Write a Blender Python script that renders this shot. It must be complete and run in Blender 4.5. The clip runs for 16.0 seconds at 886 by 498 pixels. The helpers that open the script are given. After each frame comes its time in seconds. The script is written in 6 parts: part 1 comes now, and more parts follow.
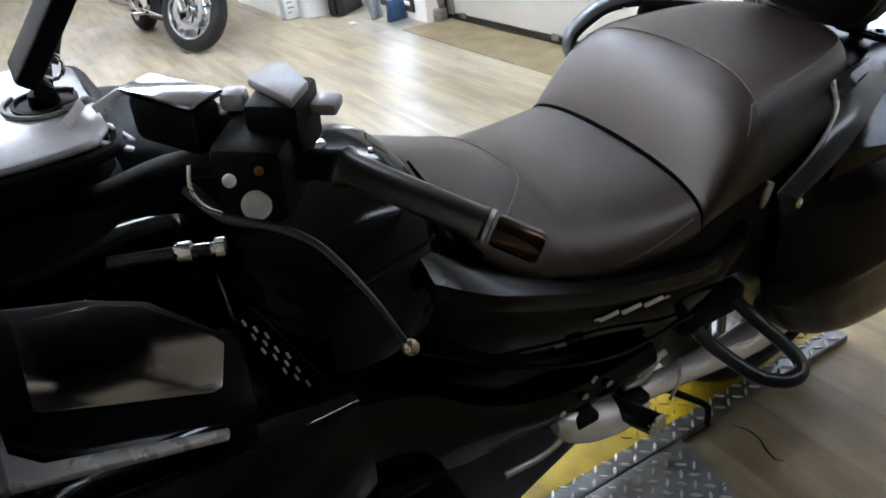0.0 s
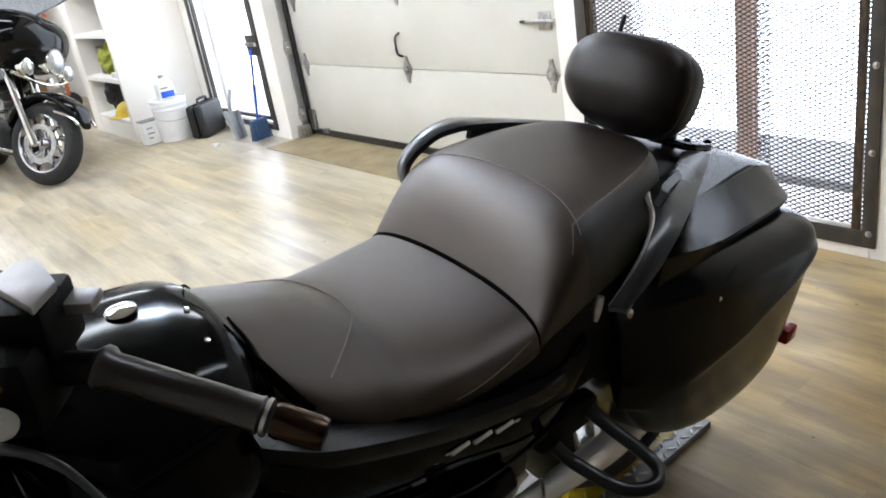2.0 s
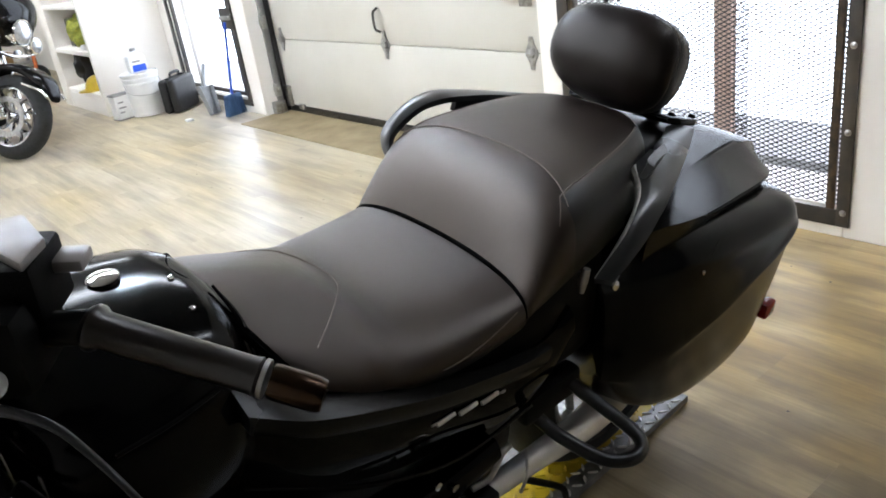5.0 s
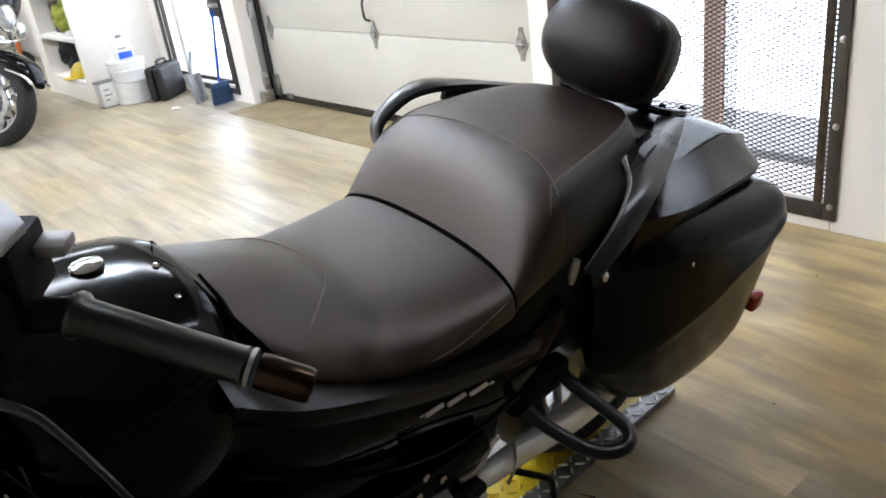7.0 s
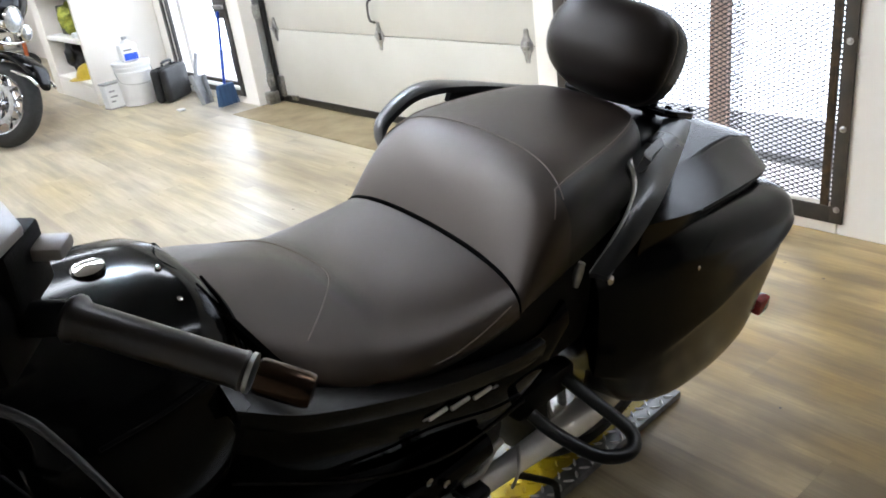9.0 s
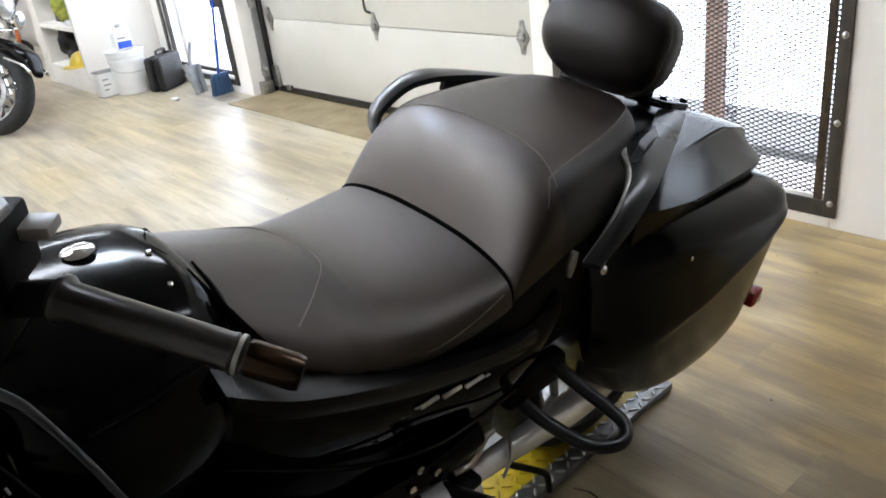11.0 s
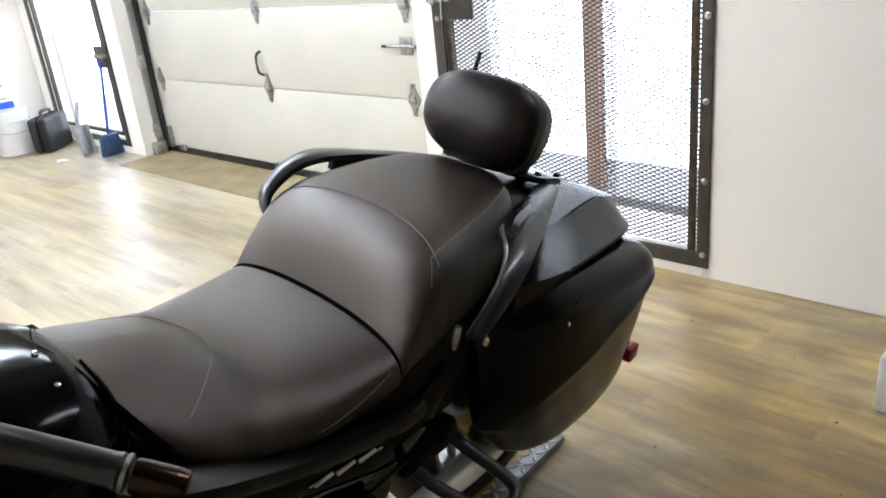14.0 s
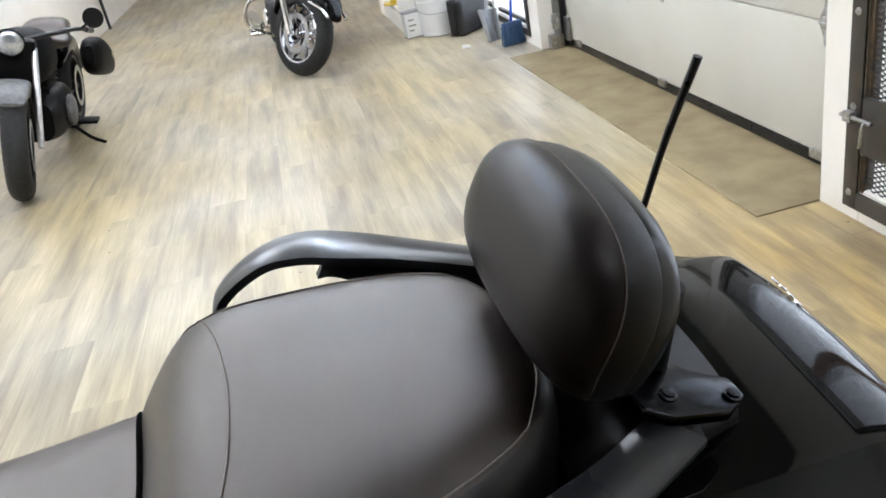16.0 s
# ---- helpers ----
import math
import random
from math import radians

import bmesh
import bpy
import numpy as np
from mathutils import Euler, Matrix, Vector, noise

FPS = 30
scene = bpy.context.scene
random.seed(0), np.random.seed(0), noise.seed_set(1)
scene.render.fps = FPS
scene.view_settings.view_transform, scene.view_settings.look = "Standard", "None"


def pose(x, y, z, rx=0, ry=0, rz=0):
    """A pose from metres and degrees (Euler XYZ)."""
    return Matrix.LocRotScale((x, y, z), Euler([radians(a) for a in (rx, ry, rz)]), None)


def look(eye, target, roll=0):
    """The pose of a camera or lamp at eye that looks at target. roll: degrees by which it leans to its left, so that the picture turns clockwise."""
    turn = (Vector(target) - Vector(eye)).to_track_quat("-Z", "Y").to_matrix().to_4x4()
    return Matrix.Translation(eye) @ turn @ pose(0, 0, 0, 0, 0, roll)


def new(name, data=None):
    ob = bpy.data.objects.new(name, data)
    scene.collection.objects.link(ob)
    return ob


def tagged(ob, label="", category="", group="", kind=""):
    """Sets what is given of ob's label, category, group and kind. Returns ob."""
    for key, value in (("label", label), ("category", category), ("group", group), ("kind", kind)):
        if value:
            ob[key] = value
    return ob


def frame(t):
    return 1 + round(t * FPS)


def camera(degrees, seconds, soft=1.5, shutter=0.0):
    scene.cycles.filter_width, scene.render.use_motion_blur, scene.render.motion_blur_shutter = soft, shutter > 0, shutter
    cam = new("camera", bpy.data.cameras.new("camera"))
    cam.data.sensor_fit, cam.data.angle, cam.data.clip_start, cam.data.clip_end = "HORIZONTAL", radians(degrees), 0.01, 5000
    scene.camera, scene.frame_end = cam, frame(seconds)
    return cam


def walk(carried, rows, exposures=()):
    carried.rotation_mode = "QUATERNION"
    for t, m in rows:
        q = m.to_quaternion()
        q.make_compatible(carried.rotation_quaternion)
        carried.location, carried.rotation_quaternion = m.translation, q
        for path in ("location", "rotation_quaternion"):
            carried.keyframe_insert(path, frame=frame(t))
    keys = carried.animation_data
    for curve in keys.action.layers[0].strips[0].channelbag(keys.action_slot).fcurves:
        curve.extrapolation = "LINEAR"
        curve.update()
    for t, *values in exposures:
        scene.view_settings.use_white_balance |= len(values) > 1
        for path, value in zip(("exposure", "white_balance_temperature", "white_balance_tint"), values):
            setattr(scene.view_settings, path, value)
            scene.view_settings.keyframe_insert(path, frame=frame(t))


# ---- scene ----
cam = camera(58.9, 16.0, soft=1.75)
PATH = [
    (0, (-0.776, -0.94, 1.269), (-0.031, 0.671, 0.346), -8.1),
    (0.5, (-0.734, -0.951, 1.287), (0.204, 0.59, 0.424), -7.3),
    (1, (-0.703, -0.958, 1.303), (0.364, 0.551, 0.538), -8.0),
    (1.5, (-0.669, -0.96, 1.294), (0.434, 0.528, 0.539), -9.2),
    (2, (-0.678, -0.95, 1.299), (0.38, 0.581, 0.566), -9.6),
    (2.5, (-0.688, -0.944, 1.287), (0.312, 0.604, 0.512), -8.4),
    (3, (-0.677, -0.937, 1.274), (0.353, 0.578, 0.472), -7.5),
    (3.5, (-0.684, -0.937, 1.279), (0.404, 0.531, 0.466), -6.4),
    (6, (-0.693, -0.93, 1.285), (0.392, 0.56, 0.51), -9.4),
    (6.5, (-0.692, -0.928, 1.28), (0.405, 0.538, 0.475), -8.6),
    (7, (-0.69, -0.925, 1.279), (0.418, 0.528, 0.467), -7.8),
    (7.5, (-0.691, -0.927, 1.276), (0.386, 0.55, 0.464), -8.3),
    (8, (-0.684, -0.926, 1.277), (0.417, 0.531, 0.461), -8.0),
    (8.5, (-0.684, -0.92, 1.277), (0.415, 0.543, 0.471), -7.9),
    (11, (-0.683, -0.92, 1.269), (0.422, 0.528, 0.444), -7.2),
    (11.5, (-0.683, -0.919, 1.267), (0.41, 0.533, 0.433), -7.4),
    (12, (-0.693, -0.917, 1.282), (0.449, 0.513, 0.476), -6.0),
    (12.5, (-0.757, -0.937, 1.299), (0.45, 0.468, 0.545), -2.5),
    (13, (-0.866, -0.975, 1.3), (0.407, 0.355, 0.518), 3.3),
    (13.5, (-0.854, -1.013, 1.35), (0.433, 0.345, 0.644), -5.0),
    (14, (-0.685, -0.973, 1.336), (0.636, 0.334, 0.596), -6.1),
    (14.5, (-0.423, -0.894, 1.35), (0.807, 0.501, 0.615), -5.0),
    (15, (-0.181, -0.713, 1.305), (0.865, 0.779, 0.481), -7.6),
    (15.5, (0.047, -0.632, 1.313), (0.911, 0.949, 0.446), -15.6),
    (16, (0.312, -0.57, 1.33), (0.55, 1.207, 0.443), -11.4),
]
walk(cam, [(t, look(eye, target, roll)) for t, eye, target, roll in PATH],
     exposures=[(0.0, -0.05, 6150, 16), (0.6, 0.0, 6300, 16), (2.5, 0.0, 6450, 16), (12.0, 0.03, 6450, 16), (14.2, 0.12, 6500, 16), (15.2, -0.03, 6450, 16), (16.0, -0.20, 6450, 16)])

# ---- world and light ----
world = bpy.data.worlds.new("world")
scene.world = world
world.use_nodes = True
_sky = world.node_tree.nodes.new("ShaderNodeTexSky")
_sky.sky_type = "NISHITA"
_sky.sun_disc = False
_sky.sun_elevation, _sky.sun_rotation = radians(35), radians(90)
_bg = world.node_tree.nodes["Background"]
world.node_tree.links.new(_sky.outputs[0], _bg.inputs[0])
_bg.inputs[1].default_value = 0.12

SKY_GLOW = 4.1      # bright overcast daylight behind the two doorways
TUBE_GLOW = 33.0    # unseen ceiling fluorescent diffusers

# ---- materials ----


def nodes_of(name):
    m = bpy.data.materials.new(name)
    m.use_nodes = True
    nt = m.node_tree
    return m, nt, nt.nodes["Principled BSDF"]


def surface(name, a, b=None, rough=0.5, metal=0.0, scale=20.0, bump=0.0, bump_scale=200.0, coat=0.0,
            stretch=(1, 1, 1), rough_var=0.1, vary=0.0, spec=0.5, tint=(1, 1, 1)):
    """Two tones mixed by large and fine noise, uneven gloss and a fine relief, in object metres."""
    m, nt, p = nodes_of(name)
    b = b or tuple(c * 0.8 for c in a)
    co = nt.nodes.new("ShaderNodeTexCoord")
    mp = nt.nodes.new("ShaderNodeMapping")
    mp.inputs["Scale"].default_value = stretch
    nt.links.new(co.outputs["Object"], mp.inputs[0])
    n1 = nt.nodes.new("ShaderNodeTexNoise")
    n1.inputs["Scale"].default_value, n1.inputs["Detail"].default_value = scale, 6
    nt.links.new(mp.outputs[0], n1.inputs["Vector"])
    ramp = nt.nodes.new("ShaderNodeValToRGB")
    ramp.color_ramp.elements[0].position, ramp.color_ramp.elements[1].position = 0.35, 0.65
    ramp.color_ramp.elements[0].color, ramp.color_ramp.elements[1].color = (*a, 1), (*b, 1)
    nt.links.new(n1.outputs["Fac"], ramp.inputs[0])
    out = ramp.outputs[0]
    if vary:
        oi = nt.nodes.new("ShaderNodeObjectInfo")
        hsv = nt.nodes.new("ShaderNodeHueSaturation")
        mr = nt.nodes.new("ShaderNodeMapRange")
        mr.inputs["To Min"].default_value, mr.inputs["To Max"].default_value = 1 - vary, 1 + vary
        nt.links.new(oi.outputs["Random"], mr.inputs[0])
        nt.links.new(mr.outputs[0], hsv.inputs["Value"])
        nt.links.new(out, hsv.inputs["Color"])
        out = hsv.outputs[0]
    nt.links.new(out, p.inputs["Base Color"])
    mr = nt.nodes.new("ShaderNodeMapRange")
    mr.inputs["To Min"].default_value = max(0.02, rough - rough_var)
    mr.inputs["To Max"].default_value = min(1.0, rough + rough_var)
    nt.links.new(n1.outputs["Fac"], mr.inputs[0])
    nt.links.new(mr.outputs[0], p.inputs["Roughness"])
    p.inputs["Metallic"].default_value = metal
    p.inputs["Specular IOR Level"].default_value = spec
    p.inputs["Specular Tint"].default_value = (*tint, 1)
    p.inputs["Coat Weight"].default_value = coat
    p.inputs["Coat Roughness"].default_value = 0.04
    if bump:
        n2 = nt.nodes.new("ShaderNodeTexNoise")
        n2.inputs["Scale"].default_value, n2.inputs["Detail"].default_value = bump_scale, 4
        nt.links.new(mp.outputs[0], n2.inputs["Vector"])
        bn = nt.nodes.new("ShaderNodeBump")
        bn.inputs["Strength"].default_value, bn.inputs["Distance"].default_value = bump, 0.002
        nt.links.new(n2.outputs["Fac"], bn.inputs["Height"])
        nt.links.new(bn.outputs[0], p.inputs["Normal"])
    return m


def glow(name, colour, strength):
    m, nt, p = nodes_of(name)
    p.inputs["Base Color"].default_value = (*colour, 1)
    p.inputs["Emission Color"].default_value = (*colour, 1)
    p.inputs["Emission Strength"].default_value = strength
    return m


def plank_floor(name):
    """Vinyl planks: grain streaks along y, blotches, dark specks, a tone for each plank."""
    m, nt, p = nodes_of(name)
    geo = nt.nodes.new("ShaderNodeNewGeometry")
    oi = nt.nodes.new("ShaderNodeObjectInfo")
    shift = nt.nodes.new("ShaderNodeVectorMath")
    shift.operation = "MULTIPLY_ADD"
    comb = nt.nodes.new("ShaderNodeCombineXYZ")
    nt.links.new(oi.outputs["Random"], comb.inputs[0])
    nt.links.new(oi.outputs["Random"], comb.inputs[1])
    nt.links.new(comb.outputs[0], shift.inputs[0])
    shift.inputs[1].default_value = (13.0, 29.0, 0)
    nt.links.new(geo.outputs["Position"], shift.inputs[2])

    def noise_at(sx, sy, detail, vec):
        mp = nt.nodes.new("ShaderNodeMapping")
        mp.inputs["Scale"].default_value = (sx, sy, 1)
        nt.links.new(vec, mp.inputs[0])
        n = nt.nodes.new("ShaderNodeTexNoise")
        n.inputs["Scale"].default_value, n.inputs["Detail"].default_value = 1.0, detail
        nt.links.new(mp.outputs[0], n.inputs["Vector"])
        return n.outputs["Fac"]

    streak = noise_at(11, 1.0, 9, shift.outputs[0])
    fine = noise_at(120, 5, 3, shift.outputs[0])
    blotch = noise_at(1.3, 0.7, 3, geo.outputs["Position"])
    ramp = nt.nodes.new("ShaderNodeValToRGB")
    e = ramp.color_ramp.elements
    e[0].position, e[0].color = 0.31, (0.265, 0.222, 0.155, 1)
    e[1].position, e[1].color = 0.69, (0.50, 0.432, 0.295, 1)
    k = e.new(0.5)
    k.color = (0.41, 0.345, 0.222, 1)
    nt.links.new(streak, ramp.inputs[0])
    mix = nt.nodes.new("ShaderNodeMix")
    mix.data_type, mix.blend_type = "RGBA", "MULTIPLY"
    mix.inputs["Factor"].default_value = 0.42
    r2 = nt.nodes.new("ShaderNodeValToRGB")
    r2.color_ramp.elements[0].position, r2.color_ramp.elements[0].color = 0.3, (0.56, 0.54, 0.52, 1)
    r2.color_ramp.elements[1].position, r2.color_ramp.elements[1].color = 0.65, (1, 1, 1, 1)
    nt.links.new(fine, r2.inputs[0])
    nt.links.new(ramp.outputs[0], mix.inputs["A"])
    nt.links.new(r2.outputs[0], mix.inputs["B"])
    hsv = nt.nodes.new("ShaderNodeHueSaturation")
    mr = nt.nodes.new("ShaderNodeMapRange")
    mr.inputs["To Min"].default_value, mr.inputs["To Max"].default_value = 0.95, 1.05
    nt.links.new(oi.outputs["Random"], mr.inputs[0])
    nt.links.new(mr.outputs[0], hsv.inputs["Value"])
    ms = nt.nodes.new("ShaderNodeMapRange")
    ms.inputs["From Min"].default_value, ms.inputs["From Max"].default_value = 0.35, 0.65
    ms.inputs["To Min"].default_value, ms.inputs["To Max"].default_value = 0.65, 1.2
    nt.links.new(blotch, ms.inputs[0])
    nt.links.new(ms.outputs[0], hsv.inputs["Saturation"])
    nt.links.new(mix.outputs["Result"], hsv.inputs["Color"])
    stain = noise_at(2.1, 1.2, 5, geo.outputs["Position"])
    sr = nt.nodes.new("ShaderNodeValToRGB")
    sr.color_ramp.elements[0].position, sr.color_ramp.elements[0].color = 0.36, (0.78, 0.74, 0.68, 1)
    sr.color_ramp.elements[1].position, sr.color_ramp.elements[1].color = 0.60, (1.08, 1.08, 1.08, 1)
    nt.links.new(stain, sr.inputs[0])
    worn = nt.nodes.new("ShaderNodeMix")
    worn.data_type, worn.blend_type = "RGBA", "MULTIPLY"
    worn.inputs["Factor"].default_value = 0.75
    nt.links.new(hsv.outputs[0], worn.inputs["A"])
    nt.links.new(sr.outputs[0], worn.inputs["B"])
    # floor colour turns browner towards the mesh gate
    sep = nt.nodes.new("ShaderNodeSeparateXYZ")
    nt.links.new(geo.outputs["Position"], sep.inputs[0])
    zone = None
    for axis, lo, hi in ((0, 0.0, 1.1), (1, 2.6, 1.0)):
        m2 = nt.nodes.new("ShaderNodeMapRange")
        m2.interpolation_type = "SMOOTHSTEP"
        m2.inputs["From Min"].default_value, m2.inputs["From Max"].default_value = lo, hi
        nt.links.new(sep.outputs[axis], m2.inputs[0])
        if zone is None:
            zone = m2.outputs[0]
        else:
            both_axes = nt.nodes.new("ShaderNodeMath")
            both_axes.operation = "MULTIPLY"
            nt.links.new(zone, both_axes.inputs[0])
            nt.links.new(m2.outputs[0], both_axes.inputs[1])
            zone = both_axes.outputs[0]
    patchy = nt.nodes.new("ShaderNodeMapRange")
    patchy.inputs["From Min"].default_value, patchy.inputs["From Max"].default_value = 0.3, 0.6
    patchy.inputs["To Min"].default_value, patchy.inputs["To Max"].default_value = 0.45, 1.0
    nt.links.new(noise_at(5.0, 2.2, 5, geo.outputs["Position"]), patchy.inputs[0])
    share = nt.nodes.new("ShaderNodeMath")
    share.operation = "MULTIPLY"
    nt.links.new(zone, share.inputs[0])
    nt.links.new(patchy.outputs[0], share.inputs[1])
    gate_brown = nt.nodes.new("ShaderNodeMix")
    gate_brown.data_type, gate_brown.blend_type = "RGBA", "MULTIPLY"
    gate_brown.inputs["B"].default_value = (1.32, 1.06, 0.58, 1)
    nt.links.new(share.outputs[0], gate_brown.inputs["Factor"])
    nt.links.new(worn.outputs["Result"], gate_brown.inputs["A"])
    # scuffed brown patches in the browner part
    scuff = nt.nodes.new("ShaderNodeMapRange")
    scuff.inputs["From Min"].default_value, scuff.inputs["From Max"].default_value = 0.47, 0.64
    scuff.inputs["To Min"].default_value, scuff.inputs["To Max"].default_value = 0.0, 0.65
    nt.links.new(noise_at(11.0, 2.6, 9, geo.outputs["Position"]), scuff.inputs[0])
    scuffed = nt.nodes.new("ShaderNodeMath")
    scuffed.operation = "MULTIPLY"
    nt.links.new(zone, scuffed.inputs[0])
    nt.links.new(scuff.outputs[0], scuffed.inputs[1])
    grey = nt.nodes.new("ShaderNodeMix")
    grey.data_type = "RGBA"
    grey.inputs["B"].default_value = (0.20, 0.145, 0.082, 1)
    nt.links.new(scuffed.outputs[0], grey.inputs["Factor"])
    nt.links.new(gate_brown.outputs["Result"], grey.inputs["A"])
    # darker brown patches towards low y, beside the stand
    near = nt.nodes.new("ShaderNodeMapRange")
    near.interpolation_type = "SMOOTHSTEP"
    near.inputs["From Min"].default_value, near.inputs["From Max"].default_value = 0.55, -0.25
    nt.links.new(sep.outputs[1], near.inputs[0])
    near_patch = nt.nodes.new("ShaderNodeMapRange")
    near_patch.inputs["From Min"].default_value, near_patch.inputs["From Max"].default_value = 0.36, 0.62
    near_patch.inputs["To Min"].default_value, near_patch.inputs["To Max"].default_value = 0.0, 0.55
    nt.links.new(noise_at(5.0, 4.0, 7, geo.outputs["Position"]), near_patch.inputs[0])
    near_mask = nt.nodes.new("ShaderNodeMath")
    near_mask.operation = "MULTIPLY"
    nt.links.new(near.outputs[0], near_mask.inputs[0])
    nt.links.new(near_patch.outputs[0], near_mask.inputs[1])
    near_brown = nt.nodes.new("ShaderNodeMix")
    near_brown.data_type = "RGBA"
    near_brown.inputs["B"].default_value = (0.15, 0.112, 0.062, 1)
    nt.links.new(near_mask.outputs[0], near_brown.inputs["Factor"])
    nt.links.new(grey.outputs["Result"], near_brown.inputs["A"])
    # dropped grit: small dark specks
    vor = nt.nodes.new("ShaderNodeTexVoronoi")
    vor.inputs["Scale"].default_value = 7.0
    nt.links.new(geo.outputs["Position"], vor.inputs["Vector"])
    lt = nt.nodes.new("ShaderNodeMath")
    lt.operation, lt.inputs[1].default_value = "LESS_THAN", 0.045
    nt.links.new(vor.outputs["Distance"], lt.inputs[0])
    mix2 = nt.nodes.new("ShaderNodeMix")
    mix2.data_type = "RGBA"
    mix2.inputs["B"].default_value = (0.09, 0.07, 0.05, 1)
    nt.links.new(lt.outputs[0], mix2.inputs["Factor"])
    nt.links.new(near_brown.outputs["Result"], mix2.inputs["A"])
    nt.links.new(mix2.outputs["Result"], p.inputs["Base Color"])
    rr = nt.nodes.new("ShaderNodeMapRange")
    rr.inputs["To Min"].default_value, rr.inputs["To Max"].default_value = 0.33, 0.35
    nt.links.new(streak, rr.inputs[0])
    nt.links.new(rr.outputs[0], p.inputs["Roughness"])
    p.inputs["Specular IOR Level"].default_value = 0.5
    bn = nt.nodes.new("ShaderNodeBump")
    bn.inputs["Strength"].default_value, bn.inputs["Distance"].default_value = 0.08, 0.001
    nt.links.new(fine, bn.inputs["Height"])
    nt.links.new(bn.outputs[0], p.inputs["Normal"])
    return m


LEATHER = surface("seat_vinyl", (0.0140, 0.0078, 0.0054), (0.0105, 0.0060, 0.0042), 0.36, scale=9, bump=0.25, bump_scale=900, rough_var=0.03, spec=0.74, tint=(1.0, 0.89, 0.81))
PADVINYL = surface("backrest_vinyl", (0.0118, 0.0084, 0.0074), (0.0095, 0.0068, 0.0060), 0.30, scale=9, bump=0.22, bump_scale=900, rough_var=0.03, spec=0.26, tint=(1.0, 0.94, 0.90))
LEATHER_DARK = surface("seat_vinyl_dark", (0.0065, 0.0056, 0.0052), (0.0050, 0.0044, 0.0042), 0.42, scale=9, bump=0.22, bump_scale=900, rough_var=0.03)
THREAD = surface("stitch_thread", (0.19, 0.155, 0.13), (0.13, 0.105, 0.09), 0.7, scale=400)
GLOSS = surface("black_gloss_paint", (0.0022, 0.0022, 0.0022), (0.003, 0.003, 0.003), 0.07, scale=6, rough_var=0.02, spec=0.17)
TANKPAINT = surface("black_tank_paint", (0.0022, 0.0022, 0.0022), (0.003, 0.003, 0.003), 0.13, scale=6, rough_var=0.02, spec=0.12)
TAILGLOSS = surface("polished_black_paint", (0.0022, 0.0022, 0.0022), (0.003, 0.003, 0.003), 0.05, scale=6, rough_var=0.01, spec=0.38)
GREYGLOSS = surface("black_metallic_paint", (0.0045, 0.0045, 0.0046), (0.0035, 0.0035, 0.0035), 0.27, scale=3, rough_var=0.02, spec=0.26)
BAGPAINT = surface("black_bag_paint", (0.0036, 0.0034, 0.0032), (0.0030, 0.0028, 0.0026), 0.20, scale=3, rough_var=0.03, spec=0.25)
RAILBLACK = surface("black_rail_plastic", (0.0060, 0.0062, 0.0068), (0.0045, 0.0046, 0.005), 0.30, scale=6, rough_var=0.02, spec=0.65)
BRACKET = surface("polished_bracket_metal", (0.045, 0.047, 0.052), (0.035, 0.037, 0.041), 0.20, 1.0, scale=30, rough_var=0.05)
LIDMETAL = surface("polished_dark_metal", (0.46, 0.46, 0.48), (0.38, 0.38, 0.40), 0.14, 1.0, scale=30, rough_var=0.05)
PIPECHROME = surface("polished_pipe", (0.95, 0.94, 0.92), (0.88, 0.86, 0.83), 0.24, 0.35, scale=25, rough_var=0.06)
# Lighter copy of RAILBLACK for the left rail; its sheen put into the colour.
RAILLIT = surface("lit_grab_rail", (0.016, 0.0165, 0.018), (0.012, 0.0125, 0.0135), 0.28, 0.0, scale=6, rough_var=0.03, spec=0.65)
GRIPRUBBER = surface("worn_grip_rubber", (0.011, 0.0070, 0.0052), (0.009, 0.0058, 0.0044), 0.30, scale=120, bump=0.06, bump_scale=900, rough_var=0.02, spec=0.7)
BARBRONZE = surface("dark_bronze_metal", (0.050, 0.032, 0.022), (0.038, 0.024, 0.016), 0.22, 1.0, scale=30, rough_var=0.04)
SATIN = surface("black_satin_plastic", (0.0035, 0.0035, 0.0038), (0.0025, 0.0025, 0.0025), 0.34, scale=40, bump=0.15, bump_scale=900, rough_var=0.08, spec=0.45)
GAPBLACK = surface("flat_gap_black", (0.0008, 0.0008, 0.0008), (0.0006, 0.0006, 0.0006), 0.8, scale=30, spec=0.02)
MATT = surface("black_matt_plastic", (0.0018, 0.0018, 0.0018), (0.0012, 0.0012, 0.0012), 0.55, scale=30, bump=0.2, bump_scale=700, spec=0.12)
RUBBER = surface("black_rubber", (0.0075, 0.0062, 0.0055), (0.005, 0.0042, 0.004), 0.30, scale=50, bump=0.2, bump_scale=500)
TYRE = surface("tyre_rubber", (0.0095, 0.0095, 0.0095), (0.006, 0.006, 0.006), 0.75, scale=40, bump=0.4, bump_scale=200)
CHROME = surface("chrome", (0.78, 0.77, 0.75), (0.62, 0.60, 0.57), 0.10, 1.0, scale=25, rough_var=0.05)
ALLOY = surface("brushed_alloy", (0.52, 0.51, 0.49), (0.38, 0.37, 0.36), 0.32, 1.0, scale=60, bump=0.2, bump_scale=500)
DARKMETAL = surface("dark_engine_metal", (0.004, 0.004, 0.004), (0.002, 0.002, 0.002), 0.42, 0.1, scale=40, bump=0.3, bump_scale=260, spec=0.2)
STEEL = surface("zinc_steel", (0.50, 0.50, 0.49), (0.33, 0.32, 0.31), 0.35, 1.0, scale=50, bump=0.15)
